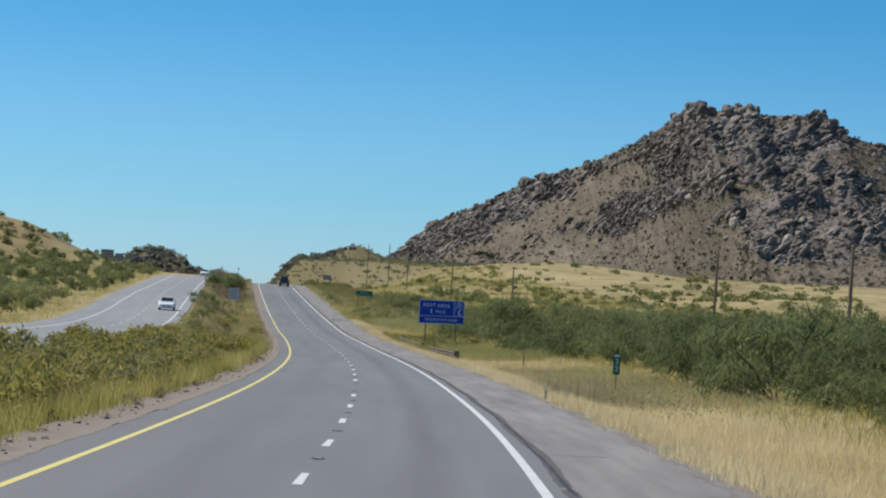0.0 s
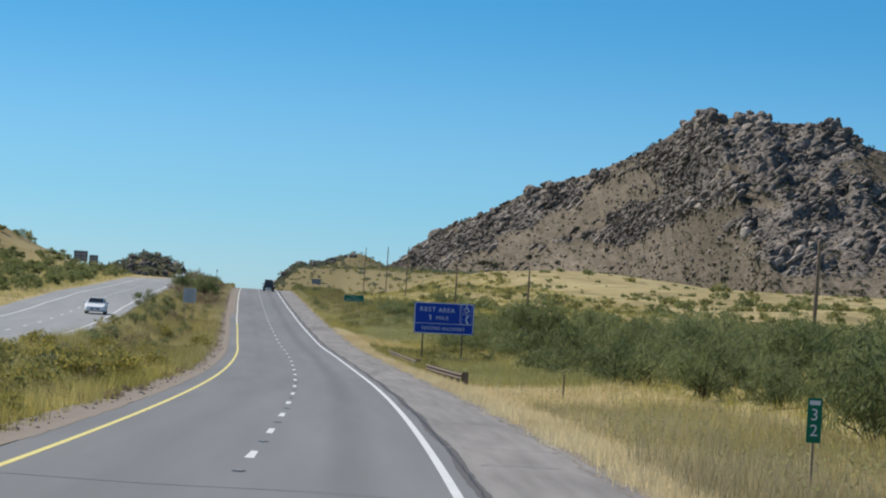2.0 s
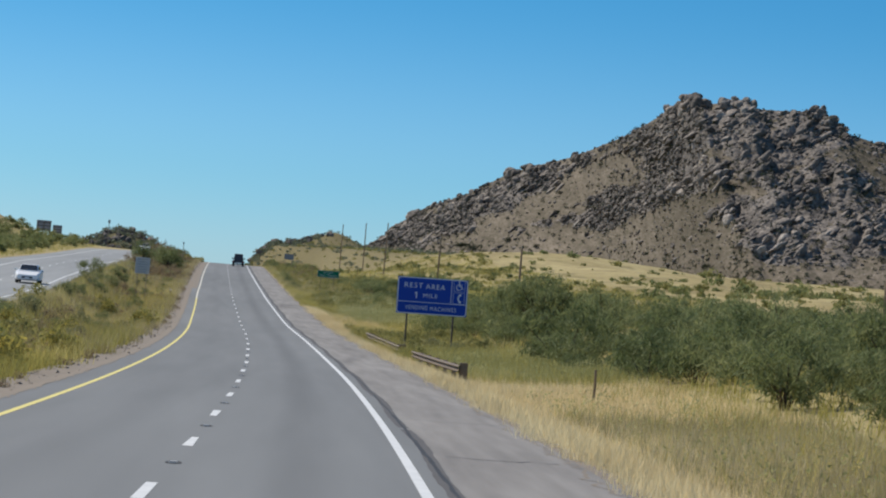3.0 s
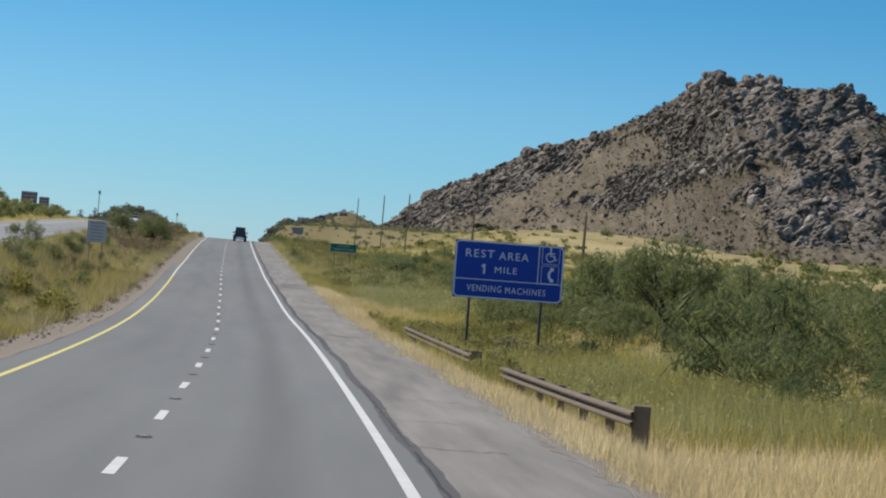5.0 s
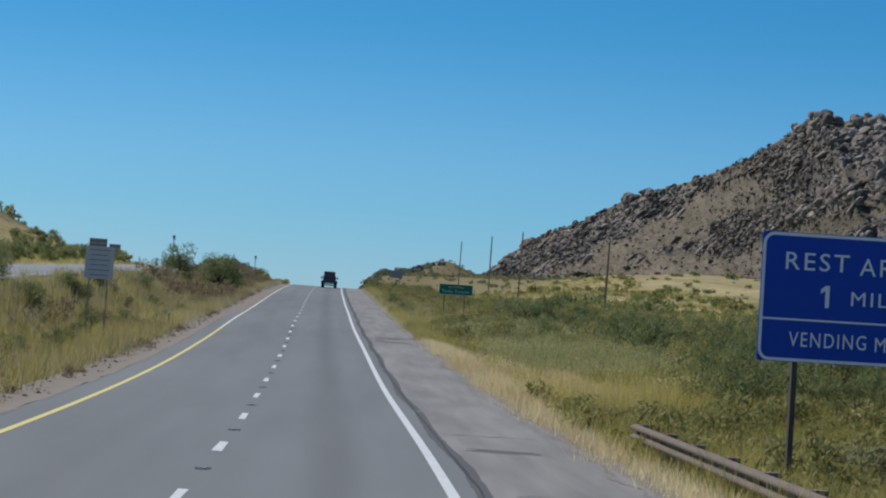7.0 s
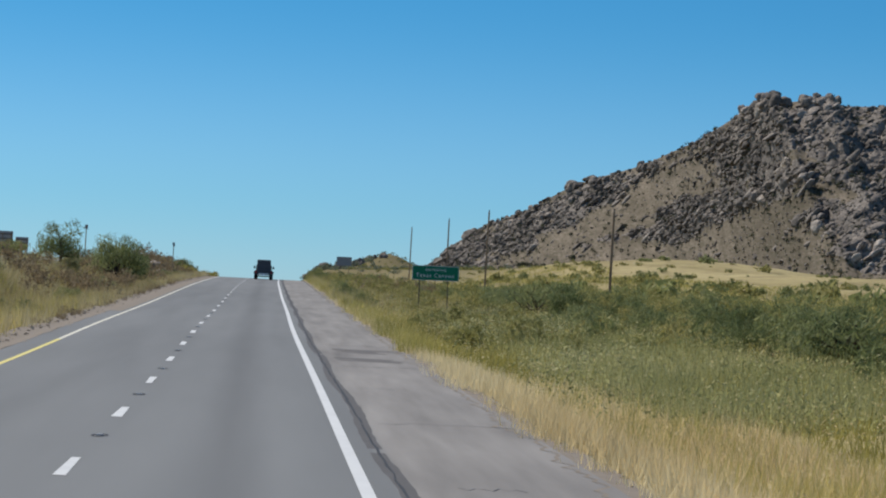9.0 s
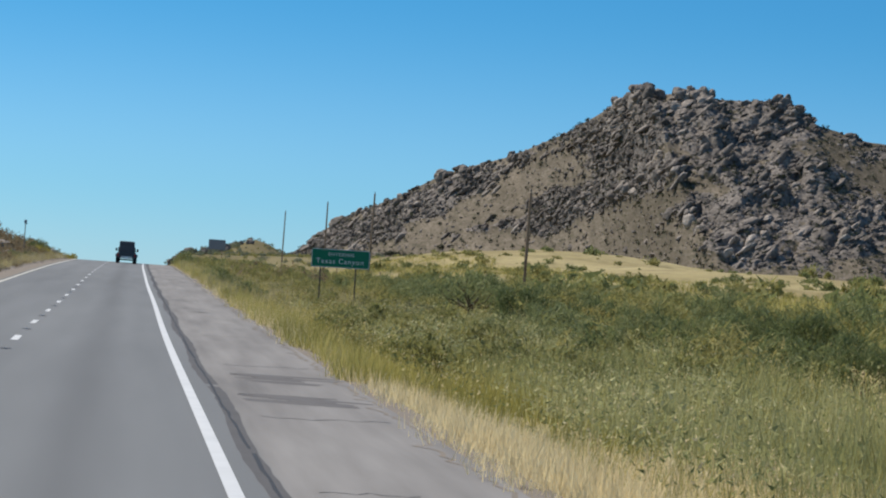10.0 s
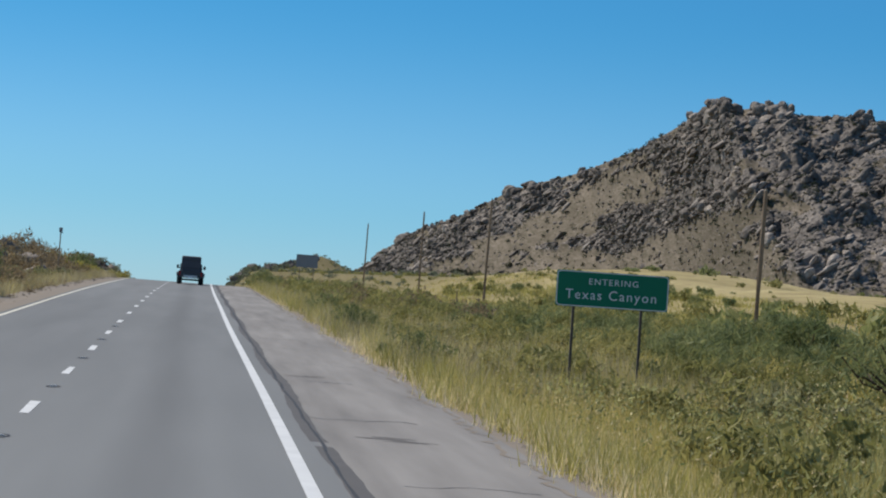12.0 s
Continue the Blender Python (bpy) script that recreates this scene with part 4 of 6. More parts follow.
DRY_BUSH = plant_kind(0.7, 0.8, 10, 380, 0.06, DRY_LEAF, 280, 0.1, 0.016, 0.42)


def thicket(name, spots, leaves, size, mat, label, seed):
    """Shrubs beyond the first rows, joined."""
    rng = np.random.default_rng(seed)
    vs = []
    for x, y, s in spots:
        p, _ = crown_points(rng, 2.1 * s, 2.6 * s, 14, leaves, 0.12, 0.3)
        v, _ = leaf_quads(p, size, rng, 0.35, 0.6)
        vs.append(v + np.array([x, y, on_ground(x, y) - 0.05]))
    v = np.concatenate(vs)
    tagged(new(name, raw_mesh(name, v, np.arange(len(v)).reshape(-1, 3), mat)), label, "shrubs", kind="stuff")


def scrub_belt():
    rng = random.Random(5)
    taken = []

    def free(x, y, gap):
        if any((x - a) ** 2 + (y - b) ** 2 < gap * gap for a, b in taken):
            return False
        taken.append((x, y))
        return True

    # a clearing round the bare-limbed tree
    for k in range(7):
        taken.append((float(line(431 - 2.4 * k)) + 17.6 - 0.5 * k, 431 - 2.4 * k))
        taken.append((float(line(431 - 2.4 * k)) + 19.2 - 0.5 * k, 431 - 2.4 * k))
    n, behind = 0, []
    for _ in range(11000):
        y = rng.uniform(70, 540)
        u = rng.uniform(14.5, 36)
        if 250 < y < 300 and u < 17:
            continue
        thin = 1.0 if y < 300 else 0.9
        edge = float(np.interp(y, [70, 100, 140, 172, 200, 226, 270, 320, 345, 400, 430], [18.5, 18.0, 16.0, 21.5, 20.0, 16.5, 14.2, 15.5, 18.0, 16.5, 15.5])) + 1.1 * math.sin(y / 17.0) + 0.7 * math.sin(y / 6.3)
        if y > 360 and u > 27:
            continue
        if u < edge or rng.random() > thin:
            continue
        x = float(line(y)) + u
        if not free(x, y, 2.3 if y < 300 else 1.7):
            continue
        s = min(1.5, rng.lognormvariate(-0.2, 0.28)) * float(np.interp(y, [170, 215, 330, 390], [1.0, 0.9, 0.72, 0.53]))
        if u < edge + 8 and n < 190:
            plant("mesquite_shrub", SCRUB, x, y, rng, s, "green mesquite shrub in dense desert scrub", "roadside scrub")
            n += 1
        else:
            behind.append((x, y, s))
    near = [q for q in behind if q[1] < 300]
    far = [q for q in behind if q[1] >= 300]
    thicket("scrub_thicket", near[:230], 630, 0.13, MESQUITE, "dense green mesquite scrub behind the first shrubs", 51)
    thicket("scrub_thicket", far[:500:2], 420, 0.105, MESQUITE, "low dense green mesquite scrub farther along the road", 54)
    thicket("scrub_thicket", far[1:500:2], 420, 0.105, OLIVE_LEAF, "low olive scrub farther along the road", 55)
    # scattered shrubs on the straw slope and farther verge
    spots = []
    for _ in range(60):
        y = rng.uniform(300, 900)
        u = rng.uniform(13, 80)
        x = float(line(y)) + u
        if free(x, y, 3.0):
            spots.append((x, y, rng.uniform(0.25, 0.55)))
    thicket("slope_scrub", spots, 380, 0.16, MESQUITE, "green shrubs standing in straw-coloured grass", 52)
    # bank beyond the other carriageway
    spots = []
    for _ in range(420):
        y = rng.uniform(150, 640)
        u = -rng.uniform(27, 62)
        x = float(line(y)) + u
        if not free(x, y, 3.0):
            continue
        if y < 330 and n < 280:
            plant("mesquite_shrub", SCRUB_FAR, x, y, rng, rng.uniform(0.5, 0.95), "green mesquite shrub on the grassy bank", "bank shrubs")
            n += 1
        else:
            spots.append((x, y, rng.uniform(0.4, 0.85)))
    thicket("bank_scrub", spots, 430, 0.215, BANK_LEAF, "green mesquite shrubs scattered over the grassy bank", 53)


scrub_belt()


def median_plants():
    rng = random.Random(6)
    for j in range(360):
        y = rng.uniform(50, 200) if j % 5 > 1 else rng.uniform(200, 640)
        u = -rng.uniform(6.6, 12.6)
        x = float(line(y)) + u
        k = rng.random()
        if k < (0.72 if y < 180 else 0.22 if y < 300 else 0.0):
            gold = rng.random() < 0.6
            plant("yellow_shrub" if gold else "olive_shrub", GOLD_BUSH if gold else OLIVE_BUSH, x, y, rng, rng.uniform(0.7, 1.2), "yellow-flowered rabbitbrush shrub growing in the median" if gold else "olive-green shrub growing in the median", "median shrubs")
        elif k < (0.85 if y < 180 else 0.5):
            plant("grey_shrub", SAGE_BUSH, x, y, rng, rng.uniform(0.6, 1.2) * (1.0 if y < 180 else 0.75), "grey-green desert shrub growing in the median", "median shrubs")
        else:
            plant("dry_shrub", DRY_BUSH, x, y, rng, rng.uniform(0.7, 1.2), "dry brown shrub growing in the median", "median shrubs")
    for k in range(80):
        y = rng.uniform(262, 295) if k % 5 == 1 else rng.uniform(385, 560)
        x = float(line(y)) + rng.uniform(11.5, 15.5)
        plant("olive_shrub", SAGE_BUSH if rng.random() < 0.4 else OLIVE_BUSH, x, y, rng, rng.uniform(0.5, 0.95), "low olive shrub among tall verge grass", "verge shrubs")
    spots = []
    for _ in range(100):
        y = rng.uniform(430, 640)
        spots.append((float(line(y)) + rng.uniform(8.5, 17), y, rng.uniform(0.28, 0.52)))
    for y, u, k in ((234.5, 9.1, 0.75), (236, 8.7, 0.85), (238, 9.0, 0.95), (240, 8.8, 0.85), (243, 9.2, 0.8), (252, 9.0, 0.8), (260, 8.9, 0.8), (271, 8.7, 0.9), (276, 8.8, 1.0), (283, 8.5, 0.9), (291, 8.7, 0.9), (302, 8.4, 0.7)):
        plant("olive_shrub", OLIVE_BUSH, float(line(y)) + u, y, rng, k, "tall olive weed bush grown through the guard rail", "verge shrubs")
    for _ in range(90):
        y = rng.choice((rng.uniform(262, 298), rng.uniform(372, 440), rng.uniform(372, 440)))
        plant("olive_shrub", OLIVE_BUSH, float(line(y)) + rng.uniform(9.2, 16.0), y, rng, rng.uniform(0.55, 1.0), "low olive shrub among tall verge grass", "verge shrubs")
    for _ in range(34):
        y = rng.uniform(215, 420)
        plant("green_shrub", SCRUB, float(line(y)) - rng.uniform(6.8, 12.4), y, rng, rng.uniform(0.28, 0.46), "small green shrub in the median's dry grass", "median shrubs")
    # brown brush on the median's bank below the crest, yellow and olive bushes at its end
    for _ in range(95):
        y = rng.uniform(425, 610)
        sage = rng.random() < 0.35
        plant("grey_shrub" if sage else "dry_shrub", SAGE_BUSH if sage else DRY_BUSH, float(line(y)) - rng.uniform(6.7, 12.4), y, rng, rng.uniform(0.8, 1.2) if sage else rng.uniform(1.3, 2.0), "grey-green shrub in brown brush on the median" if sage else "tall dry brown brush on the median", "median brush")
    for _ in range(16):
        y = rng.uniform(545, 605)
        plant("dry_shrub", DRY_BUSH, float(line(y)) - rng.uniform(8.6, 13.0), y, rng, rng.uniform(2.2, 2.9), "tall dry brown brush on the median", "median brush")
    for _ in range(34):
        y = rng.uniform(600, 690)
        gold = rng.random() < 0.55
        plant("yellow_shrub" if gold else "olive_shrub", GOLD_BUSH if gold else OLIVE_BUSH, float(line(y)) - rng.uniform(5.8, 11.5), y, rng, rng.uniform(0.9, 1.4), "yellow-flowered rabbitbrush shrub growing in the median" if gold else "olive-green shrub growing in the median", "median shrubs")
    # tall brush on the verge near the crest
    for _ in range(80):
        y = rng.uniform(500, 690)
        spots.append((float(line(y)) + rng.uniform(8.3, 17.5), y, rng.uniform(0.5, 0.76)))
    thicket("verge_brush", spots, 330, 0.12, OLIVE_LEAF, "tall olive brush on the verge up to the crest", 71)
    for _ in range(34):
        y = rng.uniform(500, 690)
        plant("dry_shrub", DRY_BUSH, float(line(y)) + rng.uniform(8.3, 17.5), y, rng, rng.uniform(1.6, 2.4), "tall dry brown brush beside the crest", "crest brush")
    for _ in range(22):
        y = rng.uniform(590, 680)
        plant("mesquite_shrub", SCRUB, float(line(y)) + rng.uniform(8.0, 16.0), y, rng, rng.uniform(0.45, 0.8), "dark green mesquite shrub beside the crest", "crest brush")
    for y, u, k in ((444, 8.3, 0.55), (470, 8.1, 0.5), (497, 8.4, 0.6)):
        plant("mesquite_shrub", SCRUB, float(line(y)) + u, y, rng, k, "dark green mesquite shrub at the edge of the shoulder", "crest brush")
    # tufts of dead weed along the gravel edge
    for _ in range(130):
        y = rng.uniform(60, 560)
        x = float(line(y)) - rng.uniform(5.2, 6.6)
        plant("dry_shrub", DRY_BUSH, x, y, rng, rng.uniform(0.3, 0.6), "small dry brown weed on the gravel edge", "gravel weeds")


median_plants()


def tree(x, y, height, radius, seed, label, leaves=3200, size=0.14, low=0.4, stout=1.0):
    rng = np.random.default_rng(seed)
    root = new("mesquite_tree")
    root.location = (x, y, on_ground(x, y) - 0.1)
    p, c = crown_points(rng, radius, height, 30, leaves, low, 0.34)
    trunk = bmesh.new()
    fork = np.array([0.1, 0.05, height * 0.28])
    tube([(0, 0, -0.1), (0.05, 0, height * 0.12), fork], [0.17 * stout, 0.14 * stout, 0.12 * stout], 9, trunk)
    part("trunk", trunk, BARK, root)
    for t in c[:14]:
        mid = fork * 0.45 + t * 0.55 + rng.normal(size=3) * 0.15
        part("limb", tube([fork * 0.95, fork * 0.7 + mid * 0.3 + rng.normal(size=3) * 0.05, mid, t], [0.085 * stout, 0.065 * stout, 0.045 * stout, 0.015], 6), BARK, root)
    v, f = leaf_quads(p, size * 1.15, rng, 0.35, 0.5)
    share("crown", raw_mesh("crown", v, f, MESQUITE), root)
    return tagged(root, label, "tree", "mesquite trees")


tree(*beside(19.5, 274)[:2], 5.0, 2.6, 1, "dark-limbed mesquite tree with an open green crown")
tree(*beside(17.6, 431)[:2], 2.5, 1.9, 2, "bare-limbed mesquite tree beside the verge", leaves=950, size=0.1, low=0.3, stout=0.5)
tree(*beside(19.5, 358)[:2], 2.0, 1.6, 3, "small dark mesquite tree with thin foliage", leaves=900, low=0.1)
tree(*beside(21.0, 300)[:2], 4.0, 2.6, 4, "green mesquite tree in the scrub")
for u, y, h, r, k in ((23.5, 222, 3.5, 2.4, 21), (27.0, 236, 3.9, 2.7, 22), (31.0, 228, 3.6, 2.5, 23), (24.5, 251, 3.0, 2.1, 24), (29.5, 262, 3.2, 2.5, 25), (34.0, 250, 3.0, 2.4, 26), (25.5, 286, 3.6, 2.5, 27), (30.5, 205, 3.2, 2.3, 28), (20.5, 112, 2.9, 2.0, 41), (24.0, 124, 3.4, 2.3, 42), (28.5, 117, 3.6, 2.4, 43), (22.0, 141, 3.1, 2.2, 44), (31.5, 134, 3.7, 2.5, 45), (26.5, 152, 3.6, 2.4, 46), (35.0, 150, 3.8, 2.6, 47), (23.0, 172, 3.2, 2.1, 48), (29.0, 180, 3.7, 2.5, 49), (21.5, 318, 2.3, 1.8, 50), (24.5, 333, 2.2, 1.9, 51)):
    tree(*beside(u, y)[:2], h, r, k, "feathery green mesquite tree in the scrub", leaves=2400, size=0.11, low=0.15)
tree(*beside(-9.0, 486)[:2], 4.4, 2.6, 5, "leafy green tree growing in the median", leaves=2600, low=0.1)
tree(*beside(-10.2, 500)[:2], 3.2, 2.4, 6, "low green tree growing in the median", leaves=1800, low=0.1)
tree(*beside(-9.4, 516)[:2], 2.8, 2.2, 7, "low green tree growing in the median", leaves=1600, low=0.1)
tree(*beside(-9.6, 642)[:2], 2.7, 1.9, 9, "low green tree growing in the median", leaves=1600, low=0.1)
tree(*beside(-12.2, 470)[:2], 3.2, 2.2, 8, "low green tree growing in the median", leaves=1800, low=0.1)
plant("mesquite_shrub", SCRUB, *beside(-13.0, 332)[:2], random.Random(3), 0.6, "dark round shrub at the edge of the opposite carriageway", "median shrubs")


def grass(name, place, count, blades, height, wide, mat, label, seed, spread=0.16, category="grass"):
    """Tufts of thin bent blades; place(rng, n) gives offsets across and along."""
    rng = np.random.default_rng(seed)
    u, y = place(rng, count)
    x = line(y) + u
    z = ground_height(x, y)
    n = count * blades
    c = np.repeat(np.stack([x, y, z], 1), blades, 0)
    tall = np.repeat(rng.uniform(0.45, 1.2, count) * height, blades) * rng.uniform(0.6, 1.15, n)
    c[:, :2] += rng.normal(size=(n, 2)) * spread
    c[:, 2] -= 0.03
    lean = rng.normal(size=(n, 2)) * 0.28 * tall[:, None]
    a = rng.uniform(0, np.pi, n)
    side = np.stack([np.cos(a), np.sin(a), np.zeros(n)], 1) * (wide * rng.uniform(0.5, 1.1, n) / 2)[:, None]
    up = np.concatenate([lean, tall[:, None]], 1)
    v = np.stack([c - side, c + side, c + up], 1).reshape(-1, 3)
    ob = new(name, raw_mesh(name, v, np.arange(3 * n).reshape(-1, 3), mat))
    return tagged(ob, label, category, kind="stuff")


def band(u0, u1, y0, y1):
    def place(rng, n):
        y = y0 + (y1 - y0) * rng.uniform(0, 1, n) ** 1.15
        return rng.uniform(u0, u1, n) + 0.16 * np.sin(y / 3.1) + 0.12 * np.sin(y / 1.3), y
    return place


grass("verge_grass", band(6.95, 9.2, 20, 366), 9600, 9, 0.42, 0.022, STRAW, "dry straw-coloured grass along the shoulder", 1)
grass("straw_patch", band(7.6, 11.5, 130, 182), 2400, 8, 0.5, 0.028, STRAW, "pale golden grass patch beside the shoulder", 27)
grass("tall_grass", band(9.6, 17.0, 112, 180), 1300, 9, 0.75, 0.026, OLIVE_GRASS, "tall olive and yellow grass on the verge", 2)
grass("dull_weeds", band(9.6, 17.5, 108, 176), 3000, 9, 0.8, 0.026, DULL_GRASS, "dull brown weeds below the scrub", 33)
grass("tall_grass", band(8.6, 16.0, 256, 318), 5200, 9, 0.85, 0.026, OLIVE_GRASS, "tall olive and yellow grass on the verge", 18)
grass("verge_grass", band(6.95, 7.5, 366, 640), 300, 9, 0.42, 0.024, STRAW, "thin dry grass along the shoulder below the crest", 28)
grass("tall_grass", band(7.1, 12.5, 364, 435), 4200, 9, 0.68, 0.026, OLIVE_GRASS, "olive grass mixed with straw beside the shoulder", 31)
grass("tall_grass", band(10.0, 15.0, 385, 440), 1300, 9, 0.8, 0.028, OLIVE_GRASS, "olive grass among weeds on the verge", 29)
grass("tall_grass", band(7.2, 15.0, 428, 640), 4600, 9, 0.95, 0.03, OLIVE_GRASS, "tall olive and yellow grass on the verge below the crest", 19)
grass("tall_grass", band(7.4, 15.0, 428, 640), 3900, 9, 1.0, 0.03, DULL_GRASS, "dull brown grass on the verge below the crest", 40)
grass("straw_patch", band(7.2, 8.9, 218, 262), 900, 8, 0.4, 0.026, STRAW, "low dry grass in front of the guard rail", 36)
grass("green_weeds", band(9.9, 18.0, 214, 262), 3400, 9, 0.8, 0.034, WEED, "tall green weeds behind the guard rail", 34)
grass("tall_grass", band(9.6, 17.0, 212, 262), 2400, 9, 0.85, 0.026, OLIVE_GRASS, "tall olive grass behind the guard rail", 35)
grass("tall_grass", band(8.0, 12.0, 104, 126), 700, 9, 0.95, 0.026, DULL_GRASS, "tall dull weeds round the mile marker", 37)
grass("green_weeds", band(10.8, 18.0, 335, 420), 4600, 9, 0.85, 0.04, WEED, "tall green weeds with dry stalks on the verge", 3)
grass("scrub_grass", band(14.0, 40, 60, 560), 11500, 7, 0.85, 0.045, OLIVE_GRASS, "dry olive grass between the shrubs", 4, 0.3)
grass("median_grass", band(-12.9, -5.5, 40, 230), 7800, 9, 0.85, 0.028, OLIVE_GRASS, "tall olive and yellow grass in the median", 5)
grass("median_grass", band(-12.9, -5.5, 190, 430), 4600, 9, 0.85, 0.03, DULL_GRASS, "dull brown dry grass in the median", 16)
grass("median_grass", band(-12.9, -5.5, 400, 640), 5400, 9, 0.85, 0.03, DULL_GRASS, "dull brown dry grass towards the crest", 41)
grass("median_grass", band(-12.9, -5.7, 190, 420), 5600, 9, 0.85, 0.03, OLIVE_GRASS, "olive grass among the dull grass in the median", 38)
grass("median_grass", band(-12.9, -5.8, 410, 640), 1600, 9, 0.85, 0.03, OLIVE_GRASS, "olive grass among brown brush towards the crest", 42)
grass("bank_grass", band(-52, -25.3, 120, 620), 9000, 7, 0.6, 0.04, OLIVE_GRASS, "dry grass on the bank beyond the road", 6, 0.3)
grass("rail_weeds", band(7.9, 9.6, 230, 285), 1100, 9, 0.95, 0.024, OLIVE_GRASS, "tall dry weeds growing through the guard rail", 10)
grass("slope_grass", band(8.5, 75, 430, 1100), 12000, 5, 0.8, 0.11, OLIVE_GRASS, "olive and straw grass on the slope beyond the crest", 15, 0.5)


def weed_leaves():
    """Broad small leaves and pale seed heads of the roadside weeds."""
    rng = np.random.default_rng(61)
    for name, n, y0, y1, u0, u1, mat, size, label in (("weed_leaves", 26000, 330, 430, 9.5, 18.5, WEED, 0.06, "small pale green leaves of tall roadside weeds"), ("weed_leaves", 7000, 120, 190, 9.5, 16.5, WEED, 0.05, "small pale green leaves of tall roadside weeds"), ("weed_leaves", 5000, 88, 128, 9.5, 17.0, WEED, 0.06, "pale leaves of tall weeds standing in dry grass"), ("weed_leaves", 9000, 212, 264, 9.6, 17.5, WEED, 0.06, "small pale green leaves of weeds behind the guard rail"), ("dark_weed_leaves", 17000, 330, 440, 8.2, 17.5, MESQUITE, 0.042, "darker green leaves on tall roadside weeds"), ("seed_heads", 16000, 300, 440, 8.0, 18.0, STRAW, 0.03, "pale dry seed heads of roadside weeds")):
        y = y0 + (y1 - y0) * rng.uniform(0, 1, n)
        u = u0 + (u1 - u0) * rng.uniform(0, 1, n)
        # weeds stand in drifts
        keep = waves(u * 6, y, 5.5, 7) > rng.uniform(-1.0, 0.9, n)
        y, u = y[keep], u[keep]
        x = line(y) + u
        c = np.stack([x, y, ground_height(x, y) + rng.uniform(0.15, 1.25, len(x)) * (0.75 + 0.3 * waves(u * 3, y, 4, 3))], 1)
        v, f = leaf_quads(c, size, rng, 0.6)
        tagged(new(name, raw_mesh(name, v, f, mat)), label, "weeds", kind="stuff")


weed_leaves()
grass("straw_patch", band(7.6, 17.5, 40, 132), 9500, 8, 0.5, 0.026, STRAW, "pale golden grass patch beside the shoulder", 7)
grass("straw_patch", band(7.4, 18.0, 178, 222), 5200, 8, 0.5, 0.028, STRAW, "pale golden grass patch beside the guard rail", 8)
grass("tall_grass", band(8.6, 15.0, 298, 366), 1700, 9, 0.7, 0.026, OLIVE_GRASS, "olive grass scattered through the straw", 39)
grass("straw_patch", band(7.4, 12.5, 300, 352), 4600, 10, 0.55, 0.024, STRAW, "soft pale golden grass patch beside the shoulder", 9)
grass("straw_patch", band(7.1, 12.0, 385, 460), 2600, 10, 0.5, 0.024, STRAW, "pale golden grass patch beside the shoulder", 17)


def clumps(name, spots, quads, size, mat, label, seed, category):
    """Far shrubs and trees, each an uneven heap of leaf sprays, joined."""
    rng = np.random.default_rng(seed)
    vs = []
    for x, y, r, h in spots:
        p, _ = crown_points(rng, r, h, 7, quads, 0.1, 0.42)
        v, _ = leaf_quads(p, size * r, rng, 0.2)
        vs.append(v + np.array([x, y, on_ground(x, y) - 0.1]))
    v = np.concatenate(vs)
    ob = new(name, raw_mesh(name, v, np.arange(len(v)).reshape(-1, 3), mat))
    return tagged(ob, label, category, kind="stuff")


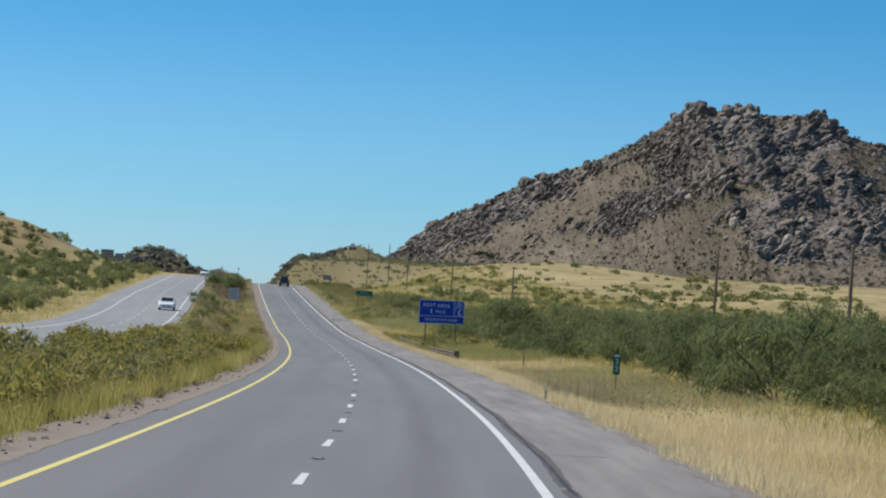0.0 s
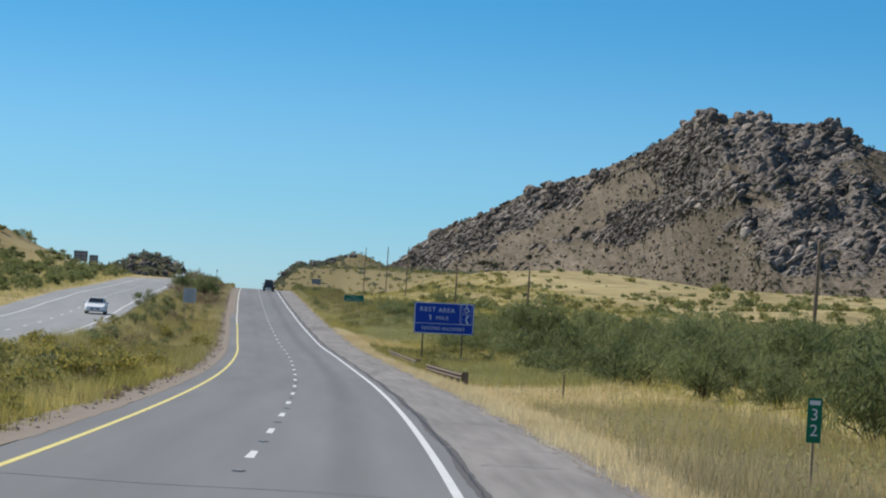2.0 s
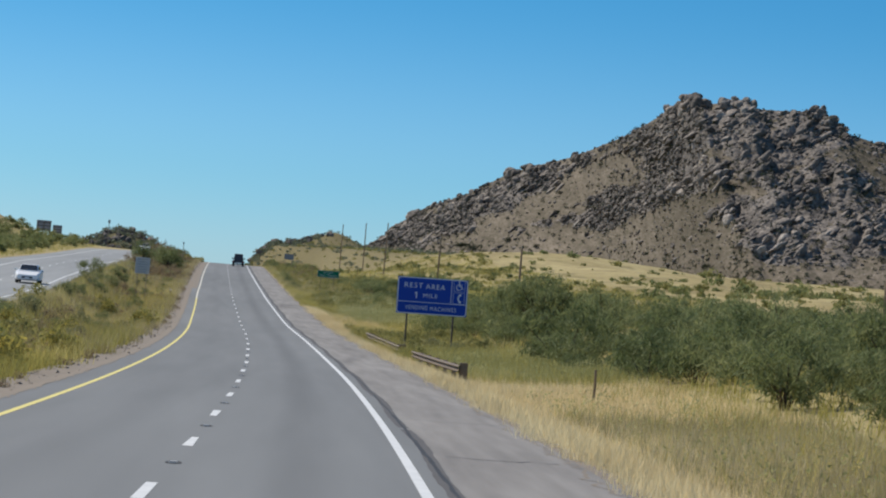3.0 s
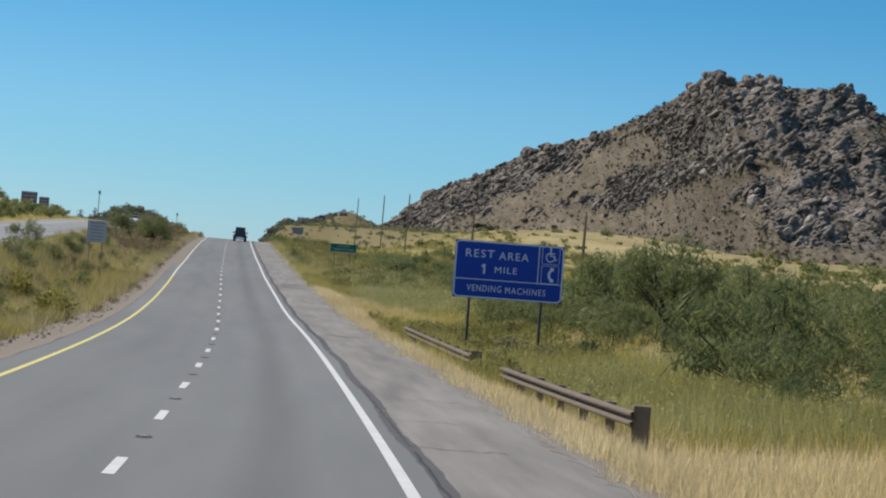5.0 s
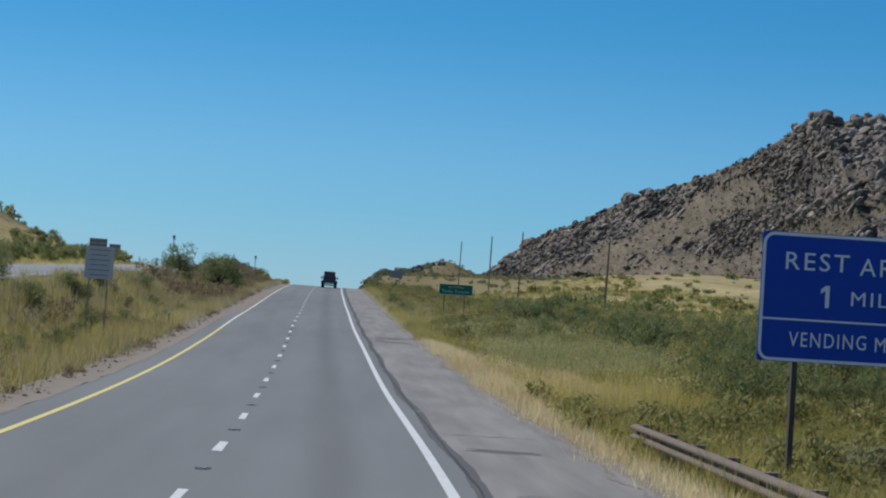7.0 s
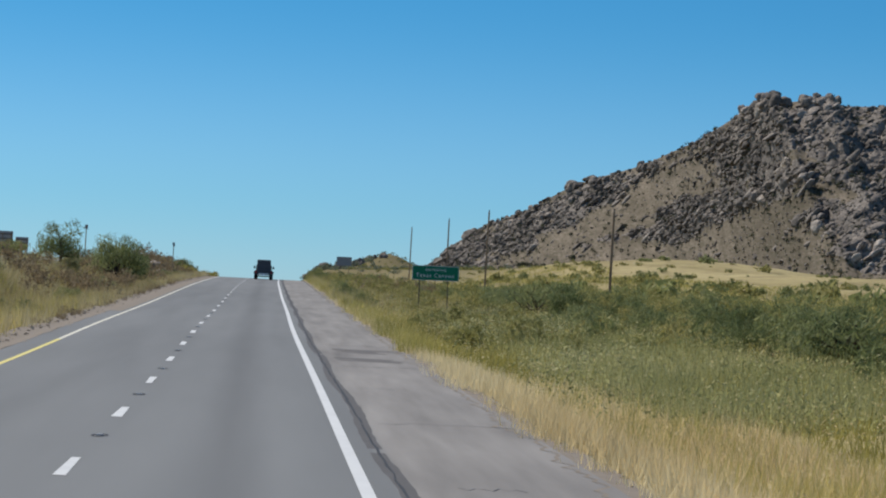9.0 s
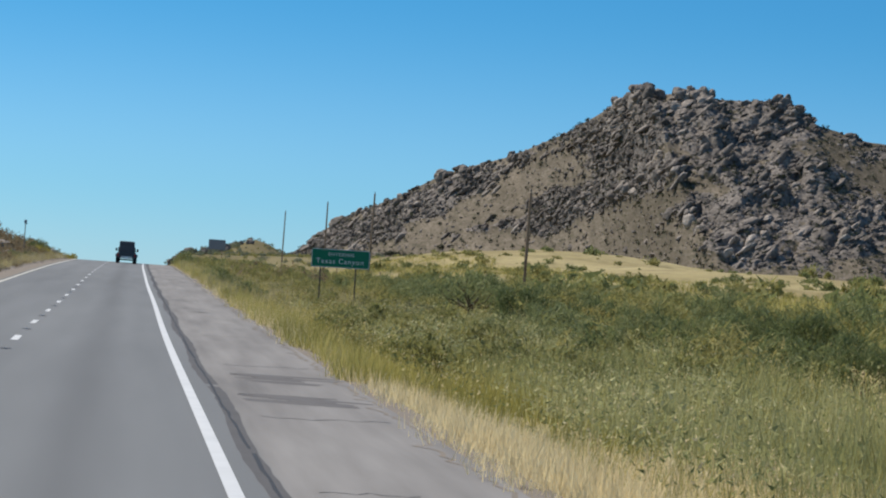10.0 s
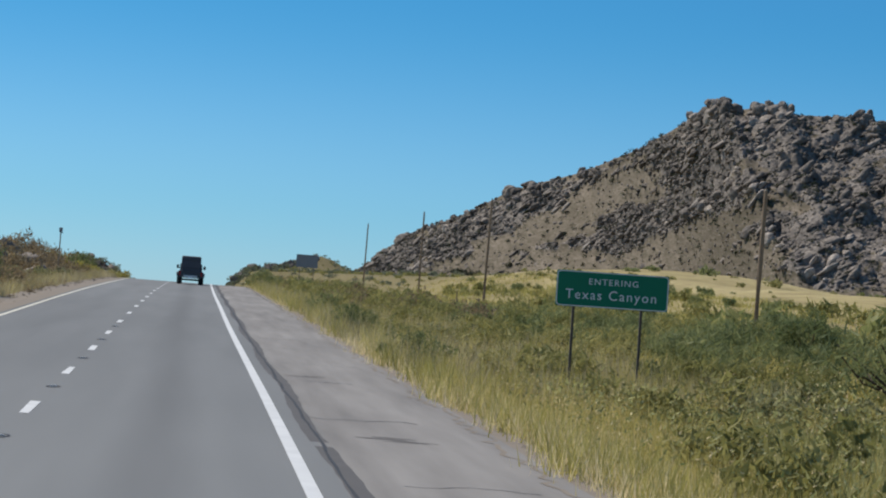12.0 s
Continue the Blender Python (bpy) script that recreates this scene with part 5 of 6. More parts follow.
def far_plants():
    rng = random.Random(9)
    spots = []
    for k in range(620):
        y = rng.uniform(330, 660) if k % 3 else rng.uniform(600, 1060)
        u = rng.uniform(34, 70 + (y - 300) * 0.2)
        s = min(2.5, rng.lognormvariate(0.05, 0.5))
        spots.append((float(line(y)) + u, y, s, s * rng.uniform(0.6, 0.9)))
    clumps("slope_shrubs", spots[::2], 130, 0.2, OLIVE_LEAF, "olive shrubs dotted over the straw-coloured slope", 11, "shrubs")
    clumps("slope_shrubs", spots[1::2], 130, 0.2, BANK_LEAF, "grey-green shrubs dotted over the straw-coloured slope", 61, "shrubs")
    spots = []
    for _ in range(210):
        y = rng.uniform(540, 860)
        u = -rng.uniform(30, 150)
        s = rng.uniform(0.6, 1.9)
        spots.append((float(line(y)) + u, y, s, s * rng.uniform(0.6, 0.95)))
    clumps("hill_shrubs", spots, 140, 0.2, BANK_LEAF, "green shrubs on the grassy hill", 12, "shrubs")
    spots = []
    for _ in range(130):
        x, y = rng.uniform(-215, -95), rng.uniform(2080, 2260)
        s = rng.uniform(1.6, 3.8)
        spots.append((x, y, s, s * rng.uniform(1.0, 1.7)))
    for _ in range(230):
        x, y = rng.gauss(-300, 50), rng.uniform(2520, 2720)
        s = rng.uniform(2.0, 4.8)
        spots.append((x, y, s, s * rng.uniform(1.0, 1.8)))
    for _ in range(24):
        x, y = rng.gauss(-85, 30), rng.uniform(2150, 2290)
        s = rng.uniform(1.2, 2.6)
        spots.append((x, y, s, s * 1.1))
    for _ in range(110):
        y = rng.uniform(1600, 2240)
        u = 10 + 45 * rng.random() ** 1.3
        s = rng.uniform(1.0, 2.2)
        spots.append((float(line(y)) + u, y, s, s * rng.uniform(0.9, 1.5)))
    for _ in range(80):
        y = rng.uniform(1900, 2290)
        u = 14 + 50 * rng.random() ** 1.2
        s = rng.uniform(1.0, 2.2)
        spots.append((float(line(y)) + u, y, s, s * rng.uniform(0.9, 1.4)))
    for _ in range(170):
        y = rng.uniform(1150, 2250)
        u = rng.uniform(8, 60 + y * 0.06)
        s = rng.uniform(0.8, 1.3) * (0.7 + y / 1300)
        spots.append((float(line(y)) + u, y, s, s * rng.uniform(0.7, 1.2)))
    small = []
    for k in range(640):
        y = rng.uniform(660, 1060) if k % 3 == 0 else rng.uniform(1100, 2270)
        u = rng.uniform(9, 42 + y * 0.04)
        s = rng.uniform(0.5, 1.3) * (0.75 + y / 2400)
        small.append((float(line(y)) + u, y, s, s * rng.uniform(0.6, 1.0)))
    # tree clumps among the rocks left of the small hill
    for x, n, big in ((-160, 7, 1.7), (-153, 6, 1.7), (-146, 8, 1.9), (-138, 6, 1.9), (-131, 9, 2.6), (-121, 4, 1.4), (-108, 8, 1.9), (-98, 3, 1.4), (-70, 6, 1.7), (-60, 7, 1.9), (-52, 5, 1.6)):
        for _ in range(n):
            y = rng.uniform(2060, 2200)
            s = big * rng.uniform(0.6, 1.1)
            spots.append((x + rng.gauss(0, 3.5), y, s, s * rng.uniform(1.3, 2.1)))
    clumps("far_brush", small, 70, 0.22, OLIVE_LEAF, "olive brush scattered over the slope past the crest", 23, "shrubs")
    clumps("far_trees", spots, 100, 0.2, HAZED_LEAF, "dark green trees on the far knolls", 13, "trees")
    # shrubs on the mountain itself: in the hollows, along the crag feet, thickest in the bowl below the summit
    rng2 = np.random.default_rng(14)
    vs = []
    count = 0
    while count < 5200:
        k, s = rng.random() * 0.86, rng.random() ** 1.15
        p, rocky = on_face(k, s)
        bowl = math.exp(-(((p[0] - 288) / 42) ** 2) - ((p[2] - 134) / 17) ** 2)
        if rng.random() > 0.09 + 0.3 * rocky + bowl + 0.28 * (p[0] > 235):
            continue
        count += 1
        r = min(3.6, rng.lognormvariate(0.3 + 0.3 * bowl + 0.25 * (rocky < 0.2), 0.45))
        q, _ = crown_points(rng2, r, r * 1.1, 5, 26, 0.1, 0.45)
        v, _ = leaf_quads(q, 0.34 * r, rng2, 0.2)
        vs.append(v + p - np.array([0, 0, 0.3]))
    # dark trees on the crest and thick brush at the mountain's foot
    for x, z, r, n in ((177, 192, 2.6, 3), (163, 186, 2.4, 3), (-2, 126, 2.8, 3), (-26, 116, 2.6, 2), (20, 70, 4.2, 7), (34, 68, 4.0, 6), (70, 78, 3.4, 4), (96, 72, 3.2, 3), (222, 54, 3.2, 5), (205, 176, 2.6, 2), (300, 204, 2.2, 2), (340, 192, 2.4, 3)):
        for _ in range(n):
            p, _ = on_face(*face_near(x + rng.gauss(0, 1.3 * r), z + rng.gauss(0, 0.5)))
            q, _ = crown_points(rng2, r * rng.uniform(0.7, 1.1), r * rng.uniform(1.1, 1.6), 7, 60, 0.1, 0.42)
            v, _ = leaf_quads(q, 0.26 * r, rng2, 0.2)
            vs.append(v + p - np.array([0, 0, 0.3]))
    v = np.concatenate(vs)
    tagged(new("mountain_shrubs", raw_mesh("mountain_shrubs", v, np.arange(len(v)).reshape(-1, 3), HILL_LEAF)), "dark grey-green shrubs growing between the mountain's boulders", "shrubs", kind="stuff")


far_plants()


def knoll_rocks():
    rng = random.Random(31)
    places = []
    # outcrops left of the small hill
    for x, n, big in ((-133, 6, 3.2), (-112, 6, 2.6), (-103, 4, 2.2)):
        for _ in range(n):
            px, py = x + rng.gauss(0, 2.2), rng.uniform(2090, 2130)
            s = big * rng.uniform(0.55, 1.1)
            _, v, f = MID_ROCKS[rng.randrange(10)]
            places.append(((v * np.array([s, s, s * 1.35])) @ np.array(turn(rng, 0.35)).T + np.array([px, py, on_ground(px, py) + 0.55 * s]), f))
    for _ in range(150):
        if rng.random() < 0.85:
            x, y = rng.gauss(-300, 40), rng.uniform(2540, 2700)
        else:
            x, y = rng.gauss(-118, 14), rng.uniform(2150, 2230)
        s = rng.uniform(1.2, 4.5)
        _, v, f = MID_ROCKS[rng.randrange(10)]
        places.append(((v * s) @ np.array(turn(rng)).T + np.array([x, y, on_ground(x, y) + 0.2 * s]), f))
    tagged(new("knoll_rocks", join_shapes("knoll_rocks", ROCK, places)), "grey-brown granite rocks on the far knolls", "rocks", kind="stuff")


knoll_rocks()


# ---- signs ----
def post(height, wide, deep, mat, parent, at, name="post"):
    return part(name, box(wide, deep, height, (at[0], at[1], at[2]), 0.008), mat, parent)


def rest_area_sign():
    root = new("rest_area_sign")
    x, y, z = 0.18, 266.9, 2.5
    root.matrix_basis = pose(x, y, z, 0, -0.8, 9)
    w, h = 4.55, 2.35
    panel = part("panel", rounded(w, h, 0.04, 0.03), BLUE, root, "dark blue reflective sign panel")
    part("border", frame_strip(w - 0.02, h - 0.02, 0.21, 0.055, 0.006, (0, -0.0155, 0)), SHEET_WHITE, panel)
    y0 = -0.018
    part("divider", box(w - 0.12, 0.006, 0.035, (0, y0, -0.405)), SHEET_WHITE, panel)
    part("divider", box(0.035, 0.006, 1.54, (1.22, y0, 0.383)), SHEET_WHITE, panel)
    lettering("REST", 0.46, SHEET_WHITE, panel, (-1.24, y0, 0.66), 1.18)
    lettering("AREA", 0.46, SHEET_WHITE, panel, (0.17, y0, 0.62), 1.24)
    one = bmesh.new()
    shape = [(-0.035, -0.2), (0.04, -0.2), (0.04, 0.2), (-0.03, 0.2), (-0.12, 0.13), (-0.12, 0.055), (-0.035, 0.105)]
    front = [one.verts.new((a - 1.03, y0 - 0.004, b + 0.04)) for a, b in shape]
    back = [one.verts.new((a - 1.03, y0 + 0.004, b + 0.04)) for a, b in shape]
    one.faces.new(front), one.faces.new(back[::-1])
    for k in range(len(shape)):
        one.faces.new((front[k], back[k], back[(k + 1) % len(shape)], front[(k + 1) % len(shape)]))
    bmesh.ops.recalc_face_normals(one, faces=one.faces)
    part("lettering", one, SHEET_WHITE, panel)
    lettering("MILE", 0.37, SHEET_WHITE, panel, (-0.12, y0, 0.03), 0.92)
    lettering("VENDING", 0.38, SHEET_WHITE, panel, (-0.98, y0, -0.76), 1.44)
    lettering("MACHINES", 0.38, SHEET_WHITE, panel, (0.75, y0, -0.78), 1.68)
    for zc in (0.78, -0.02):
        part("symbol_frame", frame_strip(0.74, 0.74, 0.05, 0.018, 0.005, (1.72, y0 + 0.002, zc)), SHEET_WHITE, panel)
    # wheelchair symbol
    bm = bmesh.new()
    n = 22
    a0, a1 = radians(100), radians(385)
    ring = []
    for r in (0.2, 0.155):
        ring.append([bm.verts.new((1.70 + r * math.cos(a0 + (a1 - a0) * k / n), y0, 0.70 + r * math.sin(a0 + (a1 - a0) * k / n))) for k in range(n + 1)])
    for k in range(n):
        bm.faces.new((ring[0][k], ring[0][k + 1], ring[1][k + 1], ring[1][k]))
    for sx, sz, px, pz in ((0.055, 0.26, 1.70, 0.89), (0.2, 0.045, 1.78, 0.86), (0.19, 0.05, 1.78, 0.76), (0.05, 0.17, 1.87, 0.69), (0.12, 0.04, 1.93, 0.61), (0.085, 0.085, 1.70, 1.06)):
        box(sx, 0.006, sz, (px, y0, pz), bm=bm)
    part("wheelchair_symbol", bm, SHEET_WHITE, panel)
    # telephone handset symbol
    bm = bmesh.new()
    n, ring = 12, []
    for r in (0.3, 0.2):
        ring.append([bm.verts.new((1.93 + r * math.cos(radians(120 + 120 * k / n)), y0, -0.02 + r * math.sin(radians(120 + 120 * k / n)))) for k in range(n + 1)])
    for k in range(n):
        bm.faces.new((ring[0][k], ring[0][k + 1], ring[1][k + 1], ring[1][k]))
    for pz in (0.21, -0.25):
        box(0.15, 0.006, 0.13, (1.8, y0, pz), bevel=0, bm=bm)
    part("telephone_symbol", bm, SHEET_WHITE, panel)
    for px in (-1.55, 1.45):
        gz = on_ground(x + px, y)
        n = z - h / 2 - gz + 2.0
        post(n, 0.1, 0.14, DARK_STEEL, root, (px, 0.1, gz - z - 0.2 + n / 2))
    tagged(root, "blue and white rest area sign on two steel posts", "road sign")


rest_area_sign()


def green_sign():
    root = new("place_name_sign")
    x, y, z = -13.72, 437.7, 4.9
    root.matrix_basis = pose(x, y, z, 0, -0.6, 5)
    w, h = 2.74, 0.86
    panel = part("panel", rounded(w, h, 0.03, 0.025), GREEN, root, "dark green reflective sign panel")
    part("border", frame_strip(w - 0.01, h - 0.01, 0.1, 0.022, 0.005, (0, -0.0128, 0)), SHEET_WHITE, panel)
    lettering("ENTERING", 0.21, SHEET_WHITE, panel, (0.02, -0.0165, 0.19), 1.2)
    lettering("Texas", 0.33, SHEET_WHITE, panel, (-0.7, -0.0165, -0.13), 0.88)
    lettering("Canyon", 0.33, SHEET_WHITE, panel, (0.5, -0.0165, -0.16), 1.16)
    for px in (-0.92, 0.74):
        gz = on_ground(x + px, y)
        n = z - gz + 0.5
        post(n, 0.06, 0.08, DARK_STEEL, root, (px, 0.06, gz - z - 0.2 + n / 2))
    tagged(root, "green place name sign on two thin steel posts", "road sign")


green_sign()


def barred_sign(name, u, y, bottom, w, h, face, bars, label, turn_z=0):
    root = new(name)
    x = float(line(y)) + u
    z = float(level(y)) + bottom + h / 2
    root.matrix_basis = pose(x, y, z, 0, 0, turn_z)
    panel = part("panel", rounded(w, h, 0.06, 0.02), face, root)
    for k in range(bars):
        zc = h / 2 - h * (k + 0.75) / (bars + 0.5)
        part("text_bar", box(w * (0.72 - 0.1 * (k % 2)), 0.005, h * 0.3 / bars * 0.55, (0, -0.013, zc)), FADED_TEXT, panel)
    for px in (-w * 0.32, w * 0.32):
        gz = on_ground(x + px, y)
        n = z - gz + h * 0.3
        post(n, 0.06, 0.07, STEEL, root, (px, 0.05, gz - z - 0.2 + n / 2))
    tagged(root, label, "road sign")


barred_sign("regulation_sign", -8.75, 340, 2.35, 1.32, 1.48, SIGN_GREY, 6, "pale grey lettered sign on two posts in the median")
barred_sign("warning_sign", 10.9, 585, 2.1, 1.7, 1.0, WARN_GREY, 0, "plain grey sign on posts beside the shoulder")


def mile_marker():
    root = new("mile_marker")
    x, y, z = 8.96, 117.7, 0.58
    root.location = (x, y, z)
    panel = part("panel", rounded(0.3, 0.92, 0.03, 0.012), GREEN, root, "dark green reflective panel")
    part("text_bar", box(0.22, 0.005, 0.09, (0, -0.0085, 0.36)), SHEET_WHITE, panel)
    lettering("3", 0.34, SHEET_WHITE, panel, (0, -0.0075, 0.12))
    lettering("2", 0.34, SHEET_WHITE, panel, (0, -0.0075, -0.2))
    gz = on_ground(x, y)
    post(z - gz + 0.5, 0.05, 0.04, STEEL, root, (0, 0.03, (gz - z) / 2 - 0.1))
    tagged(root, "small green mile marker on a steel post", "road sign")


mile_marker()


def delineator(u, y, tall=1.05):
    root = new("delineator_post")
    x, y, z = beside(u, y)
    root.location = (x, y, z)
    part("stem", box(0.07, 0.03, tall + 0.1, (0, 0, tall / 2 - 0.05), 0.006), STEEL, root)
    part("reflector", box(0.06, 0.01, 0.14 * tall, (0, -0.022, tall * 0.88), 0.003), SHEET_WHITE, root)
    tagged(root, "thin steel delineator post beside the shoulder", "marker post", "delineators")


delineator(6.95, 99, 0.5)
delineator(-6.2, 355)


# ---- guard rail ----
def guard_rail(y0, y1, u0, u1, label):
    """A corrugated rail on blocks and wooden posts, from y0 (near, at u0) to y1 (far, at u1)."""
    root = tagged(new("guard_rail"), label, "guard rail", "guard rails")
    across = lambda y: u0 + (u1 - u0) * (y - y0) / (y1 - y0)
    top = lambda y: on_ground(float(line(y)) + across(y), y) + 0.78 + 0.12 * max(0, (across(y) - 8.3) / 0.85)
    section = [(0.05, 0.0), (0.03, 0.01), (-0.06, -0.03), (-0.07, -0.06), (-0.06, -0.09), (0.05, -0.135), (0.05, -0.175), (-0.06, -0.22), (-0.07, -0.25), (-0.06, -0.28), (0.03, -0.32), (0.05, -0.31)]
    y = y0
    while y < y1 - 0.5:
        e = min(y + 7.62, y1)
        bm = bmesh.new()
        rows = []
        for k in range(5):
            yy = y - 0.08 + (e - y + 0.16) * k / 4
            rows.append([[bm.verts.new((float(line(yy)) + across(yy) + a + t, yy, top(yy) + b)) for a, b in section] for t in (0, 0.006)])
        for a, b in zip(rows, rows[1:]):
            for s in (0, 1):
                for k in range(len(section) - 1):
                    bm.faces.new((a[s][k], a[s][k + 1], b[s][k + 1], b[s][k]))
        bmesh.ops.recalc_face_normals(bm, faces=bm.faces)
        part("rail", bm, RAIL_STEEL, root)
        y = e
    y = y0 + 0.2
    while y < y1:
        x = float(line(y)) + across(y)
        g = on_ground(x, y)
        near = y < y0 + 1
        tall = top(y) - g + (0.12 if near else 0.02)
        part("post", box(0.36 if near else 0.2, 0.24 if near else 0.2, tall + 0.3, (x + 0.22, y, g + tall / 2 - 0.15), 0.025), WOOD, root)
        part("blockout", box(0.12, 0.16, 0.34, (x + 0.07, y, top(y) - 0.16), 0.012), WOOD, root)
        y += 3.81


guard_rail(210.0, 232.0, 9.1, 8.4, "weathered steel guard rail ending at a thick wooden post")
guard_rail(242.0, 273.0, 8.3, 8.1, "weathered steel guard rail half hidden in tall weeds")


# ---- utility poles ----
def utility_pole(u, y, top, lean=0.0):
    root = new("utility_pole")
    x, y, g = beside(u, y)
    root.matrix_basis = pose(x, y, g, 0, lean, 0)
    h = top - g
    part("shaft", tube([(0, 0, -0.3), (0, 0, h * 0.5), (0.02, 0, h)], [0.17, 0.145, 0.11], 10), WOOD, root)
    part("cap", tube([(0.02, 0, h), (0.02, 0, h + 0.12)], [0.115, 0.06], 10), STEEL, root)
    part("insulator", tube([(0.02, -0.02, h + 0.1), (0.02, -0.02, h + 0.18), (0.02, -0.02, h + 0.3)], [0.03, 0.06, 0.035], 8), DARK_TEXT, root)
    tagged(root, "tall brown wooden utility pole standing in scrub", "utility pole", "utility poles")


for u, y, top, lean in ((32.4, 851, 22.7, 0.3), (32.4, 739, 20.3, -0.2), (32.3, 656, 18.3, 0.4), (32.8, 519, 12.8, 0.2), (32.7, 403, 9.4, -0.4), (33.2, 236, 8.9, 0.5), (33.2, 180, 8.3, 0.3)):
    utility_pole(u, y, top, lean)


def fence_post(u, y):
    x, y, g = beside(u, y)
    root = new("fence_post")
    root.location = (x, y, g)
    part("stake", tube([(0, 0, -0.2), (0.02, 0, 0.7), (0.01, 0.01, 1.35)], [0.06, 0.055, 0.05], 8), WOOD, root)
    tagged(root, "weathered wooden fence post in dry grass", "fence post", "fence posts")


for u, y in ((24.5, 560), (25.0, 556), (24.2, 600), (24.4, 640)):
    fence_post(u, y)
fence_post(13.2, 196)


# ---- billboards, posts and flower stalks beyond the other carriageway ----
def billboard(x, y, low, top, wide, label):
    """The bare back of a panel on steel legs with braces."""
    root = new("billboard")
    root.location = (x, y, low)
    h = top - low
    panel = part("panel", box(wide, 0.12, h, (0, 0, h / 2), 0.02), SIGN_BACK, root, "dull grey sheet metal back")
    for k in range(3):
        part("stringer", box(wide - 0.1, 0.1, 0.14, (0, -0.11, h * (0.2 + 0.3 * k)), 0.01), DARK_STEEL, panel)
    n = max(2, round(wide / 1.3))
    for k in range(n):
        px = wide * (0.86 * k / (n - 1) - 0.43)
        g = on_ground(x + px, y) - low - 0.3
        part("leg", box(0.16, 0.2, h * 0.9 - g, (px, -0.26, (h * 0.9 + g) / 2), 0.01), STEEL, root)
        part("brace", tube([(px, -0.3, h * 0.3), (px, -1.6, g + 0.1)], [0.06, 0.06], 6), STEEL, root)
    tagged(root, label, "billboard", "billboards")


billboard(-98.2, 762.0, 12.5, 15.2, 3.6, "grey back of a billboard standing on steel legs")
billboard(-95.1, 764.0, 12.1, 14.3, 2.3, "lower grey billboard back beside a larger one")


def equipment_pole(x, y, top, wide):
    root = new("equipment_pole")
    g = on_ground(x, y)
    root.location = (x, y, g)
    h = top - g
    part("shaft", tube([(0, 0, -0.3), (0, 0, h * 0.5), (0, 0, h)], [wide, wide * 0.9, wide * 0.8], 9), STEEL, root)
    part("cabinet", box(wide * 4.6, wide * 3.6, wide * 6, (0, 0, h - wide * 2), 0.02), WARN_GREY, root)
    part("bracket", box(wide * 5, wide, wide, (wide, 0, h - wide * 6), 0.01), DARK_STEEL, root)
    tagged(root, "thin steel pole with a small box on top", "pole", "equipment poles")


equipment_pole(-46.0, 580.0, 9.7, 0.055)
equipment_pole(-77.0, 720.0, 15.6, 0.1)


def flower_stalk(x, y, top, seed):
    """A dead century plant: a rosette of stiff leaves and a tall stalk with seed clusters."""
    rng = np.random.default_rng(seed)
    root = new("agave_stalk")
    g = on_ground(x, y)
    root.location = (x, y, g)
    h = top - g
    part("stalk", tube([(0, 0, -0.2), (0.03, 0, h * 0.5), (0.1, 0, h)], [0.09, 0.07, 0.04], 7), BARK, root)
    c = np.stack([rng.normal(0.08, 0.3, 160), rng.normal(0, 0.3, 160), rng.uniform(0.7, 1.0, 160) * h], 1)
    v, f = leaf_quads(c, 0.16, rng, 0.2)
    share("seed_clusters", raw_mesh("seed_clusters", v, f, HILL_LEAF), root)
    leaves = bmesh.new()
    for k in range(14):
        a = k * 2.4
        tube([(0, 0, 0.1), (0.4 * math.cos(a), 0.4 * math.sin(a), 0.5), (0.75 * math.cos(a), 0.75 * math.sin(a), 0.8)], [0.07, 0.05, 0.01], 5, leaves)
    part("rosette", leaves, SAGE, root)
    tagged(root, "dry agave flower stalk standing on the scrubby hill", "agave", "agave stalks")


flower_stalk(-91.8, 800.0, 12.9, 3)
flower_stalk(-88.8, 803.0, 13.6, 4)


# ---- vehicles ----
def wheel(parent, x, y, r, wide):
    tyre = bmesh.new()
    prof = [(r * 0.62, -wide / 2), (r * 0.92, -wide / 2), (r, -wide * 0.32), (r, wide * 0.32), (r * 0.92, wide / 2), (r * 0.62, wide / 2)]
    n = 20
    rings = [[tyre.verts.new((x + b, y + a * math.cos(2 * math.pi * k / n), r + a * math.sin(2 * math.pi * k / n))) for a, b in prof] for k in range(n)]
    for k in range(n):
        for j in range(len(prof) - 1):
            tyre.faces.new((rings[k][j], rings[k][j + 1], rings[(k + 1) % n][j + 1], rings[(k + 1) % n][j]))
    bmesh.ops.recalc_face_normals(tyre, faces=tyre.faces)
    w = part("wheel", tube([(x - wide * 0.38, y, r), (x + wide * 0.38, y, r)], [r * 0.63, r * 0.63], 16), RIM, parent)
    part("tyre", tyre, RUBBER, w)


def loft(sections, bm=None):
    """A body through closed cross-sections of equal length: lists of (x, z) with a y."""
    bm = bmesh.new() if bm is None else bm
    rings = [[bm.verts.new((x, y, z)) for x, z in pts] for y, pts in sections]
    for a, b in zip(rings, rings[1:]):
        for k in range(len(a)):
            j = (k + 1) % len(a)
            bm.faces.new((a[k], a[j], b[j], b[k]))
    bm.faces.new(rings[0][::-1])
    bm.faces.new(rings[-1])
    bmesh.ops.recalc_face_normals(bm, faces=bm.faces)
    return bm


def slab(w, z0, z1, r=0.06):
    return [(-w / 2 + r, z0), (w / 2 - r, z0), (w / 2, z0 + r), (w / 2, z1 - r), (w / 2 - r, z1), (-w / 2 + r, z1), (-w / 2, z1 - r), (-w / 2, z0 + r)]


